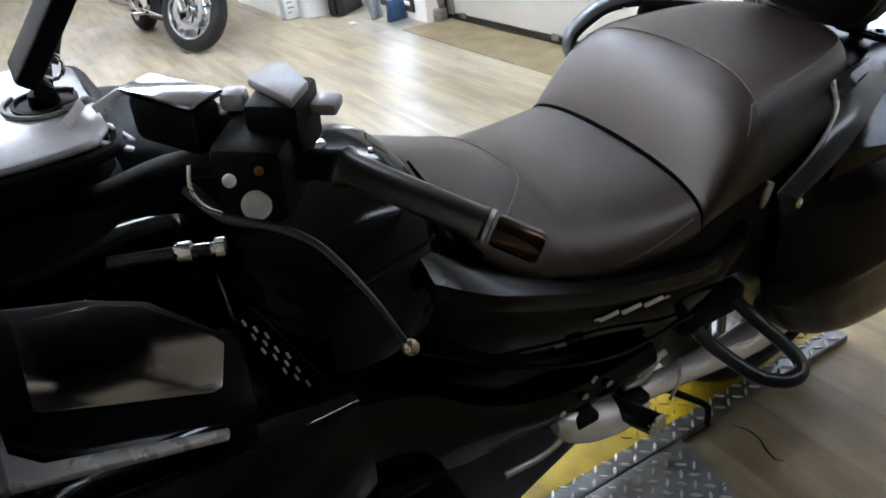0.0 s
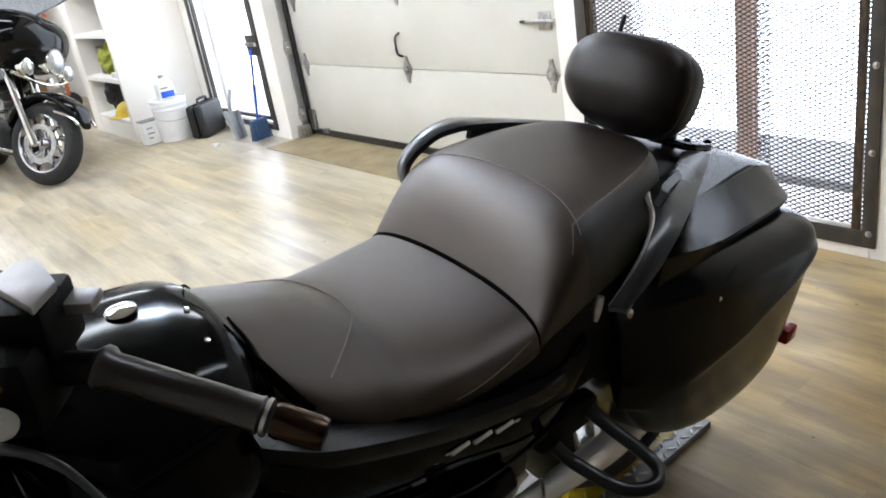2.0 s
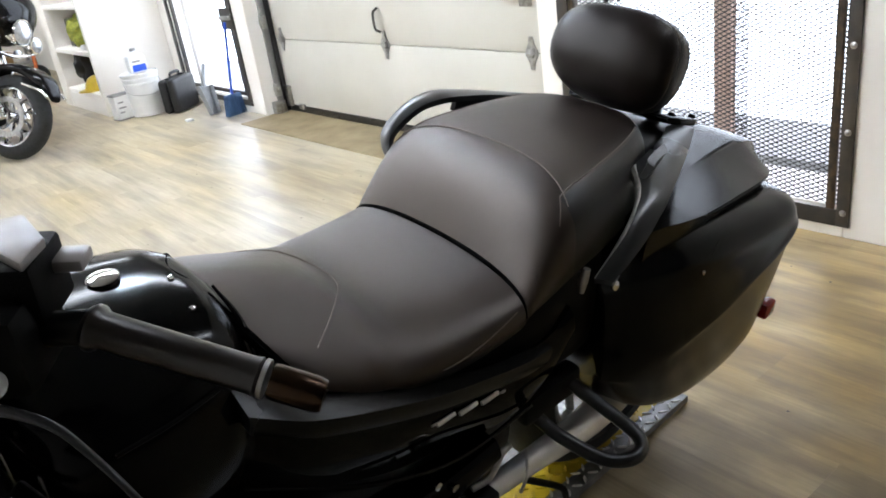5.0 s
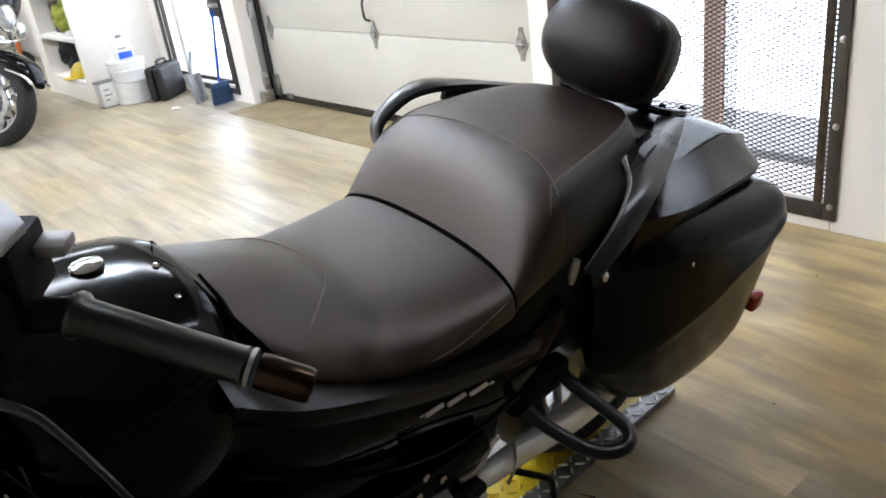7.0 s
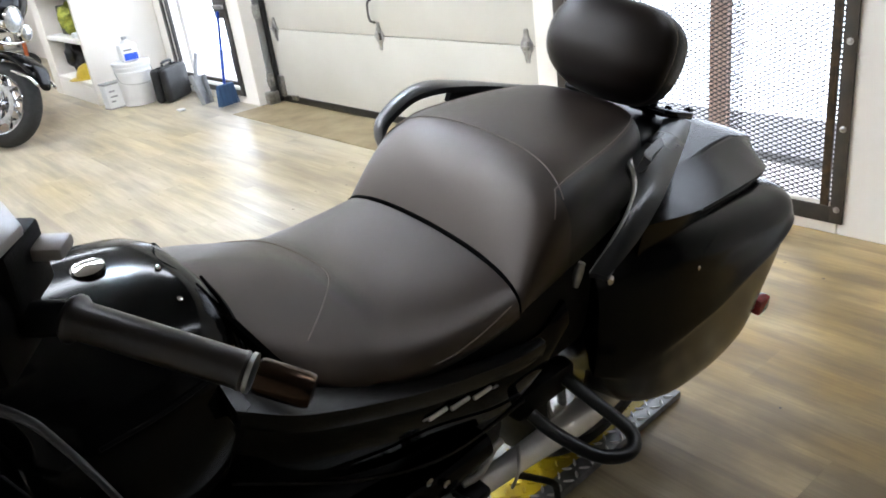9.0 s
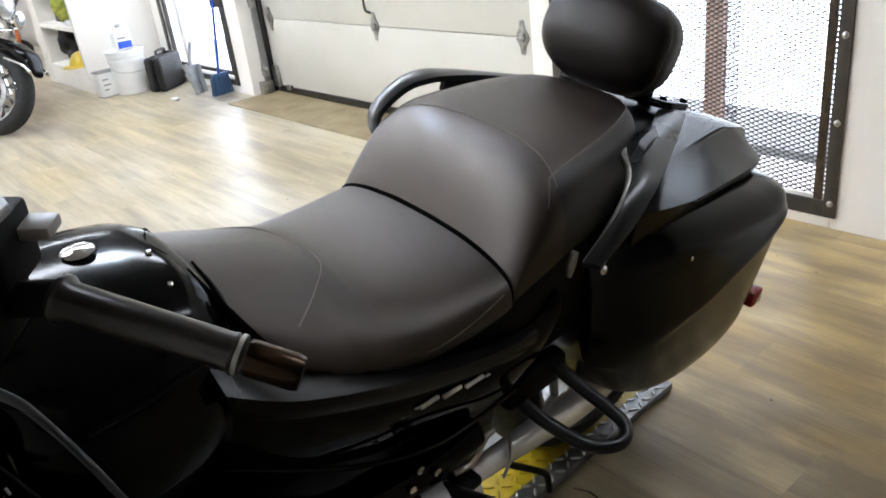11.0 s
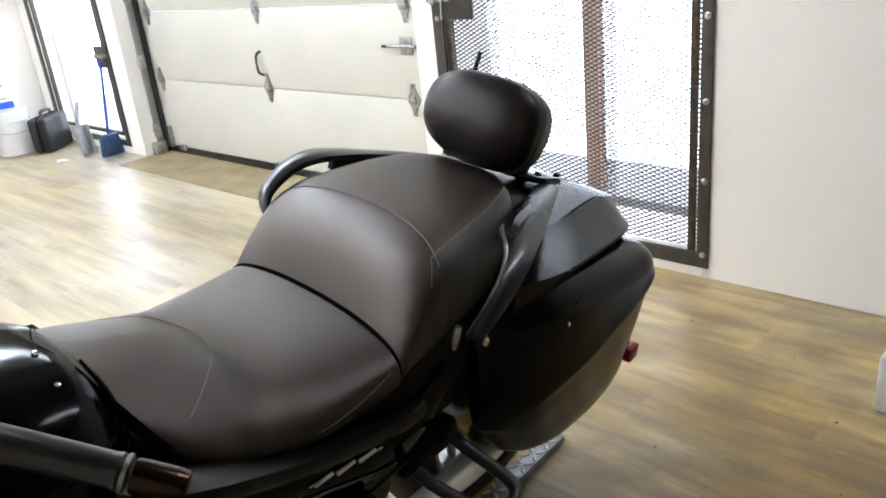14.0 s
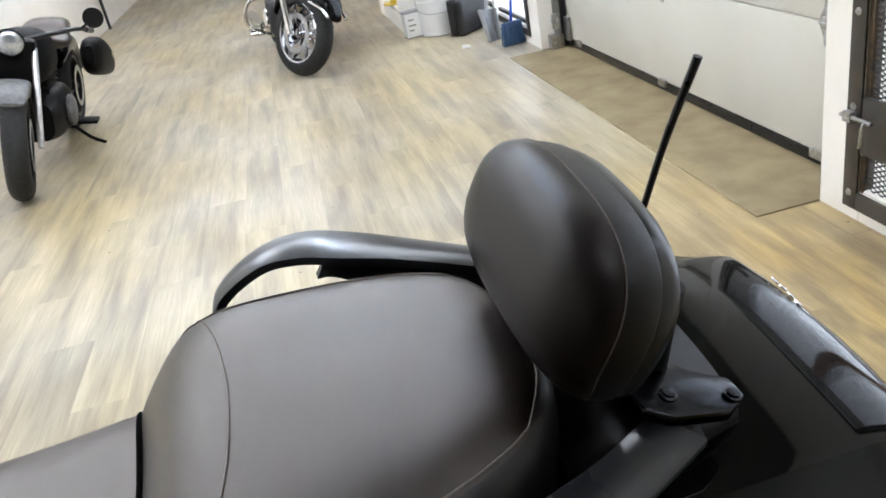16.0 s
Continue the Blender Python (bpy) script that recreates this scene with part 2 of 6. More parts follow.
TRACKGREY = surface("dull_galvanised_steel", (0.30, 0.30, 0.30), (0.26, 0.26, 0.26), 0.5, 0.6, scale=6, rough_var=0.03)
BLACKSTEEL = surface("black_painted_steel", (0.030, 0.028, 0.026), (0.055, 0.045, 0.035), 0.45, scale=14, bump=0.25, bump_scale=120)
RUSTY = surface("worn_bronze_steel", (0.085, 0.055, 0.030), (0.03, 0.025, 0.02), 0.45, 0.3, scale=30)
BALLSTEEL = surface("worn_bright_steel", (0.42, 0.34, 0.27), (0.30, 0.22, 0.16), 0.28, 0.9, scale=120)
DULLALLOY = surface("dull_cast_alloy", (0.16, 0.16, 0.16), (0.11, 0.11, 0.11), 0.5, 0.6, scale=40)
MESHSTEEL = surface("expanded_steel", (0.030, 0.030, 0.030), (0.05, 0.048, 0.045), 0.55, 0.2, scale=60)
MIRROR = surface("smoked_mirror", (0.50, 0.45, 0.41), (0.38, 0.34, 0.30), 0.17, 1.0, scale=8, rough_var=0.05)
EDGEMETAL = surface("bright_edge_metal", (0.86, 0.86, 0.87), (0.78, 0.78, 0.79), 0.28, 0.4, scale=30, rough_var=0.05)
SILVERPANEL = surface("silver_dash_paint", (0.66, 0.66, 0.67), (0.58, 0.58, 0.59), 0.32, 0.10, scale=60)
WALLWHITE = surface("white_wall_paint", (0.90, 0.865, 0.805), (0.87, 0.83, 0.765), 0.55, scale=2.2, bump=0.2, bump_scale=90)
SHADEWALL = surface("unseen_dark_wall_paint", (0.06, 0.058, 0.055), (0.05, 0.048, 0.045), 0.6, scale=2)
DOORWHITE = surface("cream_door_paint", (0.60, 0.58, 0.515), (0.57, 0.55, 0.485), 0.45, scale=2.5, bump=0.25, bump_scale=160)
CEILGREY = surface("ceiling_paint", (0.30, 0.30, 0.29), (0.26, 0.26, 0.25), 0.8, scale=2)
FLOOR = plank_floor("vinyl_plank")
SUBFLOOR = surface("worn_joint", (0.36, 0.29, 0.18), (0.28, 0.22, 0.14), 0.7, scale=12)
APRON = surface("worn_concrete_sill", (0.30, 0.235, 0.130), (0.215, 0.165, 0.088), 0.6, scale=6, bump=0.5, bump_scale=140)
DIAMOND = surface("tread_plate", (0.30, 0.30, 0.30), (0.19, 0.19, 0.185), 0.42, 0.8, scale=22, bump=0.3)
LUGSTEEL = surface("worn_tread_lugs", (0.78, 0.77, 0.75), (0.60, 0.59, 0.57), 0.30, 0.9, scale=40)
YELLOW = surface("yellow_safety_paint", (0.50, 0.35, 0.008), (0.34, 0.23, 0.010), 0.42, scale=14, bump=0.2, bump_scale=200)
REDLENS = surface("red_reflector", (0.30, 0.012, 0.008), (0.2, 0.008, 0.006), 0.15, scale=90)
AMBER = surface("amber_lens", (0.13, 0.045, 0.006), (0.10, 0.03, 0.005), 0.15, scale=90)
GLASSY = surface("headlamp_glass", (0.62, 0.64, 0.66), (0.40, 0.42, 0.45), 0.08, 0.7, scale=70)
PALEGREY = surface("pale_grey_plastic", (0.30, 0.275, 0.265), (0.25, 0.23, 0.222), 0.35, scale=40)
WHITEPLASTIC = surface("white_plastic", (0.80, 0.80, 0.79), (0.74, 0.74, 0.73), 0.4, scale=12)
BLUEPLASTIC = surface("blue_plastic", (0.02, 0.10, 0.62), (0.02, 0.08, 0.5), 0.4, scale=20)
BLUEBRISTLE = surface("blue_bristles", (0.05, 0.11, 0.22), (0.03, 0.07, 0.15), 0.8, scale=60, stretch=(1, 1, 0.1))
GREYPLASTIC = surface("grey_plastic", (0.27, 0.28, 0.29), (0.21, 0.22, 0.23), 0.45, scale=20)
CASEBLACK = surface("black_case_plastic", (0.010, 0.010, 0.011), (0.007, 0.007, 0.008), 0.5, scale=30, bump=0.2)
HELMETYELLOW = surface("yellow_shell", (0.70, 0.50, 0.03), (0.62, 0.43, 0.02), 0.35, scale=20)
HIVIS = surface("yellow_green_cloth", (0.36, 0.37, 0.05), (0.18, 0.20, 0.03), 0.85, scale=40, bump=0.6, bump_scale=120)
CARDBOARD = surface("cardboard", (0.36, 0.24, 0.12), (0.30, 0.19, 0.09), 0.8, scale=15)
GREENCLOTH = surface("green_print", (0.05, 0.25, 0.10), (0.04, 0.2, 0.08), 0.7, scale=20)
ORANGE = surface("orange_paint", (0.55, 0.13, 0.02), (0.45, 0.1, 0.02), 0.5, scale=20)
REDPLASTIC = surface("red_plastic", (0.45, 0.02, 0.03), (0.35, 0.015, 0.02), 0.4, scale=20)
PINK = surface("pink_plastic", (0.55, 0.05, 0.20), (0.45, 0.04, 0.16), 0.4, scale=20)
INKGREY = surface("grey_print", (0.30, 0.30, 0.30), (0.25, 0.25, 0.25), 0.6, scale=20)
BROWNPOST = surface("brown_timber_post", (0.60, 0.40, 0.31), (0.50, 0.32, 0.245), 0.7, scale=20, bump=0.3, stretch=(1, 1, 0.1))
OUTGREY = surface("grey_outside_sill", (0.40, 0.40, 0.40), (0.32, 0.32, 0.32), 0.7, scale=12)
DAYLIGHT = glow("daylight_backdrop", (0.80, 0.90, 1.0), SKY_GLOW)
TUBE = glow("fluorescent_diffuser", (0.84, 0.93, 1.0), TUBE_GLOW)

# ---- building helpers ----


def finish(name, bm, material, smooth=True, angle=40):
    me = bpy.data.meshes.new(name)
    bmesh.ops.recalc_face_normals(bm, faces=bm.faces[:])
    if smooth:
        lim = radians(angle)
        for f in bm.faces:
            f.smooth = True
        for e in bm.edges:
            if len(e.link_faces) == 2 and e.calc_face_angle(0) > lim:
                e.smooth = False
    bm.to_mesh(me)
    bm.free()
    me.materials.append(material)
    return me


STEER = [None]      # turns the parts of a parked bike's front end while they are built


def part(name, bm, material, parent, label="", smooth=True, angle=40):
    if STEER[0]:
        bm.transform(STEER[0])
    ob = new(name, finish(name, bm, material, smooth, angle))
    ob.parent = parent
    if label:
        ob["label"] = label
    return ob


def thing(name, label, category, m=None, group="", kind=""):
    ob = new(name)
    ob.empty_display_size = 0.1
    ob.matrix_world = m or Matrix()
    return tagged(ob, label, category, group, kind)


def solid(name, bm, material, label, category, m=None, group="", kind="", smooth=True):
    ob = new(name, finish(name, bm, material, smooth))
    if m:
        ob.matrix_world = m
    return tagged(ob, label, category, group, kind)


def add_box(bm, lo, hi, bevel=0.0, m=None, seg=2):
    c = [(a + b) / 2 for a, b in zip(lo, hi)]
    s = [abs(b - a) for a, b in zip(lo, hi)]
    r = bmesh.ops.create_cube(bm, size=1.0, matrix=(m or Matrix()) @ Matrix.Translation(c) @ Matrix.Diagonal((*s, 1)))
    if bevel:
        es = {e for v in r["verts"] for e in v.link_edges}
        bmesh.ops.bevel(bm, geom=list(es), offset=min(bevel, min(s) * 0.45), segments=seg, profile=0.5, affect="EDGES")
    return bm


def box(lo, hi, bevel=0.0, m=None, seg=2):
    return add_box(bmesh.new(), lo, hi, bevel, m, seg)


def rings(bm, loops, closed_ends=True, wrap=True):
    """Skin between loops of equally many points."""
    vs = [[bm.verts.new(p) for p in lp] for lp in loops]
    n = len(vs[0])
    for a, b in zip(vs, vs[1:]):
        for i in range(n if wrap else n - 1):
            j = (i + 1) % n
            bm.faces.new((a[i], a[j], b[j], b[i]))
    if closed_ends:
        for lp in (vs[0], vs[-1]):
            c = bm.verts.new(sum((v.co for v in lp), Vector()) / n)
            for i in range(n):
                bm.faces.new((lp[i], lp[(i + 1) % n], c))
    return bm


def spline(pts, n=8):
    """Catmull-Rom through points (tuples of any length)."""
    p = [np.array(q, float) for q in pts]
    p = [2 * p[0] - p[1]] + p + [2 * p[-1] - p[-2]]
    out = []
    for i in range(1, len(p) - 2):
        for k in range(n):
            t = k / n
            a, b, c, d = p[i - 1:i + 3]
            out.append(0.5 * (2 * b + (c - a) * t + (2 * a - 5 * b + 4 * c - d) * t * t + (3 * b - a - 3 * c + d) * t ** 3))
    out.append(p[-2])
    return out


def power(c, n):
    return math.copysign(abs(c) ** (2 / n), c)


def add_tube(bm, pts, radius, sides=10, n=6, flat=1.0, up=(0, 0, 1), smooth_path=True, square=2.0):
    """A tube along points (x, y, z[, radius]); flat squeezes it across 'up'."""
    q = spline(pts, n) if smooth_path and len(pts) > 2 else [np.array(p, float) for p in pts]
    loops = []
    for i, p in enumerate(q):
        a, b = q[max(0, i - 1)][:3], q[min(len(q) - 1, i + 1)][:3]
        t = Vector(b - a).normalized()
        u = Vector(up)
        s = t.cross(u)
        s = s.normalized() if s.length > 1e-4 else t.orthogonal().normalized()
        v = s.cross(t).normalized()
        r = p[3] if len(p) > 3 else radius
        loops.append([Vector(p[:3]) + (s * power(math.cos(k), square) + v * power(math.sin(k), square) * flat) * r for k in [2 * math.pi * j / sides for j in range(sides)]])
    return rings(bm, loops)


def tube(pts, radius, **kw):
    return add_tube(bmesh.new(), pts, radius, **kw)


def add_lathe(bm, profile, m=None, sides=24):
    """Turn (radius, height) pairs about z."""
    m = m or Matrix()
    loops = [[m @ Vector((r * math.cos(k), r * math.sin(k), h)) for k in [2 * math.pi * j / sides for j in range(sides)]] for r, h in profile]
    return rings(bm, loops, closed_ends=profile[0] != profile[-1])


def lathe(profile, m=None, sides=24):
    return add_lathe(bmesh.new(), profile, m, sides)


def along(a, b):
    """A pose at a whose z points to b."""
    return Matrix.Translation(a) @ (Vector(b) - Vector(a)).to_track_quat("Z", "Y").to_matrix().to_4x4()


def rod(a, b, r0, r1=None, sides=12):
    d = (Vector(b) - Vector(a)).length
    return lathe([(r0, 0), (r1 or r0, d)], along(a, b), sides)


def oval(x, w, zb, zt, n=2.5, m=36, yc=0.0):
    """A superellipse across the bike at station x."""
    zc, h, out = (zb + zt) / 2, (zt - zb) / 2, []
    for k in range(m):
        a = 2 * math.pi * k / m
        c, s = math.cos(a), math.sin(a)
        out.append(Vector((x, yc + w * math.copysign(abs(c) ** (2 / n), c), zc + h * math.copysign(abs(s) ** (2 / n), s))))
    return out


def hull(stations, n=2.5, m=36, yc=0.0, fine=4):
    """Loft of (x, half width, bottom, top) stations."""
    return rings(bmesh.new(), [oval(*s, n, m, yc) for s in spline(stations, fine)])


def plate(outline, thick, m=None, bevel=0.0):
    """A flat outline in x, y, extruded down by thick."""
    bm = bmesh.new()
    f = bm.faces.new([bm.verts.new((*p, 0)) for p in outline])
    r = bmesh.ops.extrude_face_region(bm, geom=[f])
    bmesh.ops.translate(bm, vec=(0, 0, -thick), verts=[v for v in r["geom"] if isinstance(v, bmesh.types.BMVert)])
    if bevel:
        bmesh.ops.bevel(bm, geom=bm.edges[:], offset=bevel, segments=2, profile=0.5, affect="EDGES")
    if m:
        bm.transform(m)
    return bm


def mirrored(bm):
    out = bm.copy()
    out.transform(Matrix.Diagonal((1, -1, 1, 1)))
    bmesh.ops.reverse_faces(out, faces=out.faces[:])
    return out


def both(name, make, material, parent, label="", **kw):
    """The same part on the left (y < 0) and, mirrored, on the right."""
    bm = make()
    r = mirrored(bm)
    a = part(name, bm, material, parent, label, **kw)
    b = part(name, r, material, parent, label, **kw)
    return a, b

# ---- the room ----
WALL_X, DOOR_X = 1.98, 2.16
H = 2.9


def structure(name, bm, material, label="", smooth=False):
    return solid(name, bm, material, label, "", kind="structure", smooth=smooth)


def wall_with_openings():
    """East wall: two mesh-gated doorways and the garage door opening between them."""
    bm = bmesh.new()
    x0, x1 = WALL_X, WALL_X + 0.30
    for lo, hi in (((x0, -4.5, 0), (x1, 0.262, H)), ((x0, 0.262, 0), (x1, 1.50, 0.12)), ((x0, 0.262, 2.12), (x1, 1.50, H)),
                   ((x0, 1.50, 0), (x1, 1.70, H)), ((x0, 1.70, 2.25), (x1, 4.707, H)), ((x0, 4.707, 0), (x1, 4.98, H)),
                   ((x0, 4.98, 0), (x1, 6.16, 0.12)), ((x0, 4.98, 2.12), (x1, 6.16, H)), ((x0, 6.16, 0), (x1, 16.0, H))):
        add_box(bm, lo, hi, 0.004, seg=1)
    return bm


wall_east = structure("wall_east", wall_with_openings(), WALLWHITE, "white painted wall with a garage door and gated doorways", smooth=True)
structure("wall_west", box((-2.40, -4.5, 0), (-2.10, 16.0, H)), WALLWHITE, "plain white painted wall")
structure("wall_north", box((-2.40, 16.0, 0), (2.28, 16.3, H)), WALLWHITE, "plain white painted wall")
# Unseen south wall, made dark so the bike's gloss reflects little light.
structure("wall_south", box((-2.40, -4.8, 0), (2.28, -4.5, H)), SHADEWALL, "unseen plain dark grey wall")
# Unseen ceiling, greyed to keep reflections in the black parts dim.
structure("ceiling", box((-2.40, -4.8, H), (2.28, 16.3, H + 0.2)), CEILGREY, "unseen plain grey ceiling")
floor = structure("floor", box((-2.40, -4.8, -0.25), (2.28, 16.3, -0.004)), SUBFLOOR, "wood-look vinyl plank floor with a satin sheen")
apron = structure("door_sill", box((1.735, 1.70, -0.003), (2.24, 4.68, 0.006), 0.003), APRON, "worn brown concrete sill before the garage door")
structure("door_1_jamb", box((2.15, 1.70, 0), (2.28, 1.80, 2.25)), DOORWHITE, "white garage door jamb")


def unseen_ceiling_light(x, y, wide=1.0):
    t = thing("unseen_ceiling_light", "unseen white ceiling fluorescent light with a glowing diffuser", "ceiling light", pose(x, y, H, 0, 0, 90), "ceiling lights")
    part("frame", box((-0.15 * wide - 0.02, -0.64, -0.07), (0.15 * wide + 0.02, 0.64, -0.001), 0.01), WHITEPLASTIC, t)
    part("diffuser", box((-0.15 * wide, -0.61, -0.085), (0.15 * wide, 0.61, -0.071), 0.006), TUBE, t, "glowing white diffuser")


# Unseen lights: row y = 2.2 inferred from seat highlights, the rest added fill.
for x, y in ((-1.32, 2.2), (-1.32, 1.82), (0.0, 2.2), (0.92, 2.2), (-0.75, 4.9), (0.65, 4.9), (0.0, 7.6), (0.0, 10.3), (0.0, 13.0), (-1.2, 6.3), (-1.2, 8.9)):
    unseen_ceiling_light(x, y)
unseen_ceiling_light(1.25, -0.75, 0.35)     # narrow unseen light added to brighten the right wall and floor



def gate_mesh(y0, y1, z0, z1, x, py=0.036, pz=0.0175, knots=False):
    """Expanded steel: two families of slanting strands, one just behind the other."""
    bm = bmesh.new()
    k = pz / py
    for fam in (1, -1):
        xo = x + (0.0015 if fam > 0 else -0.0015)
        c = z0 - (y1 - y0) * k if fam > 0 else z0
        end = z1 if fam > 0 else z1 + (y1 - y0) * k
        while c < end:
            # z = c + fam * k * (y - y0), clipped to the panel
            ya, yb = y0, y1
            za, zb = c, c + fam * k * (y1 - y0)
            pts = []
            for lo, hi in ((z0, z1),):
                t0, t1 = 0.0, 1.0
                if abs(zb - za) > 1e-9:
                    ta, tb = (lo - za) / (zb - za), (hi - za) / (zb - za)
                    t0, t1 = max(t0, min(ta, tb)), min(t1, max(ta, tb))
                pts = [t0, t1]
            if pts[1] - pts[0] > 0.002:
                a = Vector((xo, ya + (yb - ya) * pts[0], za + (zb - za) * pts[0]))
                b = Vector((xo, ya + (yb - ya) * pts[1], za + (zb - za) * pts[1]))
                hz, hx = 0.0016, 0.0012
                q = [Vector((-hx, 0, -hz)), Vector((hx, 0, -hz)), Vector((hx, 0, hz)), Vector((-hx, 0, hz))]
                va, vb = [bm.verts.new(a + d) for d in q], [bm.verts.new(b + d) for d in q]
                for i in range(4):
                    j = (i + 1) % 4
                    bm.faces.new((va[i], va[j], vb[j], vb[i]))
            c += pz
    if knots:
        # the bonds where strands meet are wider than the strands
        rows, cols = int((z1 - z0) / (pz / 2)) - 1, int((y1 - y0) / (py / 2)) - 1
        for i in range(1, rows):
            for j in range(1, cols):
                if (i + j) % 2 == 0:
                    y, z = y0 + j * py / 2, z0 + i * pz / 2
                    q = [(-0.0062, 0), (-0.0025, -0.0026), (0.0025, -0.0026), (0.0062, 0), (0.0025, 0.0026), (-0.0025, 0.0026)]
                    near = [bm.verts.new((x - 0.0032, y + a, z + b)) for a, b in q]
                    back = [bm.verts.new((x + 0.0032, y + a, z + b)) for a, b in q]
                    bm.faces.new(near)
                    bm.faces.new(back[::-1])
                    for k in range(6):
                        bm.faces.new((near[k], back[k], back[(k + 1) % 6], near[(k + 1) % 6]))
    return bm


def bolt_head(parent, at, axis, r=0.009, name="bolt", mat=STEEL):
    m = along(at, Vector(at) + Vector(axis))
    return part(name, lathe([(r * 1.35, 0), (r * 1.35, 0.002), (r, 0.003), (r * 0.9, r * 0.75), (r * 0.4, r)], m, 10), mat, parent)


def security_gate():
    t = thing("security_gate", "black steel security gate with expanded metal mesh, bolted over the doorway", "security gate", pose(WALL_X, 0, 0))
    f = -0.012
    y0, y1, z0, z1, w = 0.240, 1.565, 0.045, 2.16, 0.062
    for nm, lo, hi in (("frame_bar", (f, y0, z0), (-0.002, y0 + 0.046, z1)), ("frame_bar", (f, y1 - w, z0), (-0.002, y1, z1)),
                       ("frame_bar", (f, y0 + 0.046, z0), (-0.002, y1 - w, z0 + w)), ("frame_bar", (f, y0 + 0.046, z1 - w), (-0.002, y1 - w, z1))):
        part(nm, box(lo, hi, 0.002), BLACKSTEEL, t)
    part("inner_angle", box((-0.008, y0 + 0.056, z0 + w), (0.006, y0 + 0.086, z1 - w), 0.002), RUSTY, t, "worn bronze-coloured inner bar")
    for y in (y1 - w - 0.012,):
        part("inner_angle", box((0.0, y - 0.012, z0 + w), (0.035, y + 0.012, z1 - w), 0.002), RUSTY, t, "worn bronze-coloured inner bar")
    part("mesh_panel", gate_mesh(y0 + 0.036, y1 - w + 0.012, z0 + w - 0.01, z1 - w, 0.012, knots=True), MESHSTEEL, t, "expanded metal diamond mesh", smooth=False)
    z = 0.10
    while z < 2.1:
        bolt_head(t, (f, y0 + 0.022, z), (-1, 0, 0))
        bolt_head(t, (f, y1 - 0.030, z), (-1, 0, 0))
        z += 0.297
    for y in (0.624, 0.953, 1.286):
        bolt_head(t, (f, y, z0 + 0.017), (-1, 0, 0))
    part("latch_plate", box((-0.004, 1.335, 0.985), (0.010, 1.50, 1.17), 0.003), BLACKSTEEL, t, "dark steel latch plate")
    latch = part("latch", box((-0.040, 1.515, 1.055), (-0.013, 1.553, 1.085), 0.004), STEEL, t, "zinc slide latch")
    part("latch_bolt", rod((-0.030, 1.44, 1.07), (-0.030, 1.57, 1.07), 0.007), STEEL, latch)
    part("latch_handle", tube([(-0.03, 1.47, 1.07), (-0.045, 1.47, 1.06), (-0.05, 1.47, 0.99)], 0.006), STEEL, latch)
    part("latch_plate", box((-0.010, 1.365, 0.245), (0.004, 1.50, 0.435), 0.003), BLACKSTEEL, t, "dark steel latch plate")
    low = part("latch", box((-0.040, 1.515, 0.350), (-0.013, 1.553, 0.385), 0.004), STEEL, t, "zinc slide latch")
    part("latch_bolt", rod((-0.030, 1.43, 0.367), (-0.030, 1.57, 0.367), 0.007), STEEL, low)
    part("latch_handle", tube([(-0.03, 1.45, 0.367), (-0.045, 1.45, 0.357), (-0.05, 1.45, 0.290)], 0.006), STEEL, low)
    return t


security_gate()


def left_gate():
    t = thing("security_gate", "narrow black steel door frame over a bright daylight doorway", "security gate", pose(WALL_X, 0, 0))
    f, w = -0.012, 0.062
    y0, y1, z0, z1 = 4.905, 6.225, 0.06, 2.16
    for lo, hi in (((f, y0, z0), (-0.002, y0 + w, z1)), ((f, y1 - w, z0), (-0.002, y1, z1)), ((f, y0 + w, z0), (-0.002, 5.76, z0 + 0.045)),
                   ((f, 5.87, z0), (-0.002, y1 - w, z0 + 0.045)), ((f, y0 + w, z1 - w), (-0.002, y1 - w, z1))):
        part("frame_bar", box(lo, hi, 0.002), BLACKSTEEL, t)
    part("middle_post", box((f, 5.780, 0.002), (0.03, 5.850, z1 - w - 0.002), 0.003), WHITEPLASTIC, t, "white middle post")
    for ya, yb in ((y0 + w + 0.025, 5.745), (5.885, y1 - w - 0.02)):
        for lo, hi in (((0.0, ya, z0 + 0.075), (0.03, ya + 0.024, z1 - w)), ((0.0, yb - 0.024, z0 + 0.075), (0.03, yb, z1 - w)), ((0.0, ya + 0.024, z0 + 0.075), (0.03, yb - 0.024, z0 + 0.105))):
            if 5.70 < lo[1] < 5.90 and hi[2] > 1.0:
                continue    # the meeting stiles stand in the glare of the post
            part("leaf_bar", box(lo, hi, 0.002), BLACKSTEEL, t)
    part("latch_plate", box((-0.02, y0 + 0.005, 0.66), (0.012, y0 + 0.21, 0.82), 0.003), BLACKSTEEL, t, "dark steel latch plate")
    part("latch", box((-0.045, y0 + 0.01, 0.735), (-0.021, y0 + 0.19, 0.765), 0.004), STEEL, t, "zinc slide latch")


left_gate()

# outside the doorways: a pale step, a timber post, bright sky
structure("outside_step", box((2.281, 0.2, -0.05), (3.2, 13.0, 0.02)), OUTGREY, "pale grey outside step")
structure("outside_sill", box((2.47, 0.2, 0.02), (2.56, 1.80, 0.085), 0.005), OUTGREY, "grey outside threshold")
post = solid("timber_post", box((2.50, 1.043, 0.086), (2.56, 1.122, 2.6), 0.004), BROWNPOST, "brown timber post outside the mesh gate", "post")
rail_post = solid("screen_post", gate_mesh(0.968, 1.042, 0.09, 2.4, 2.53, 0.020, 0.016), MESHSTEEL, "dark mesh screen strip beside the timber post", "screen", smooth=False)
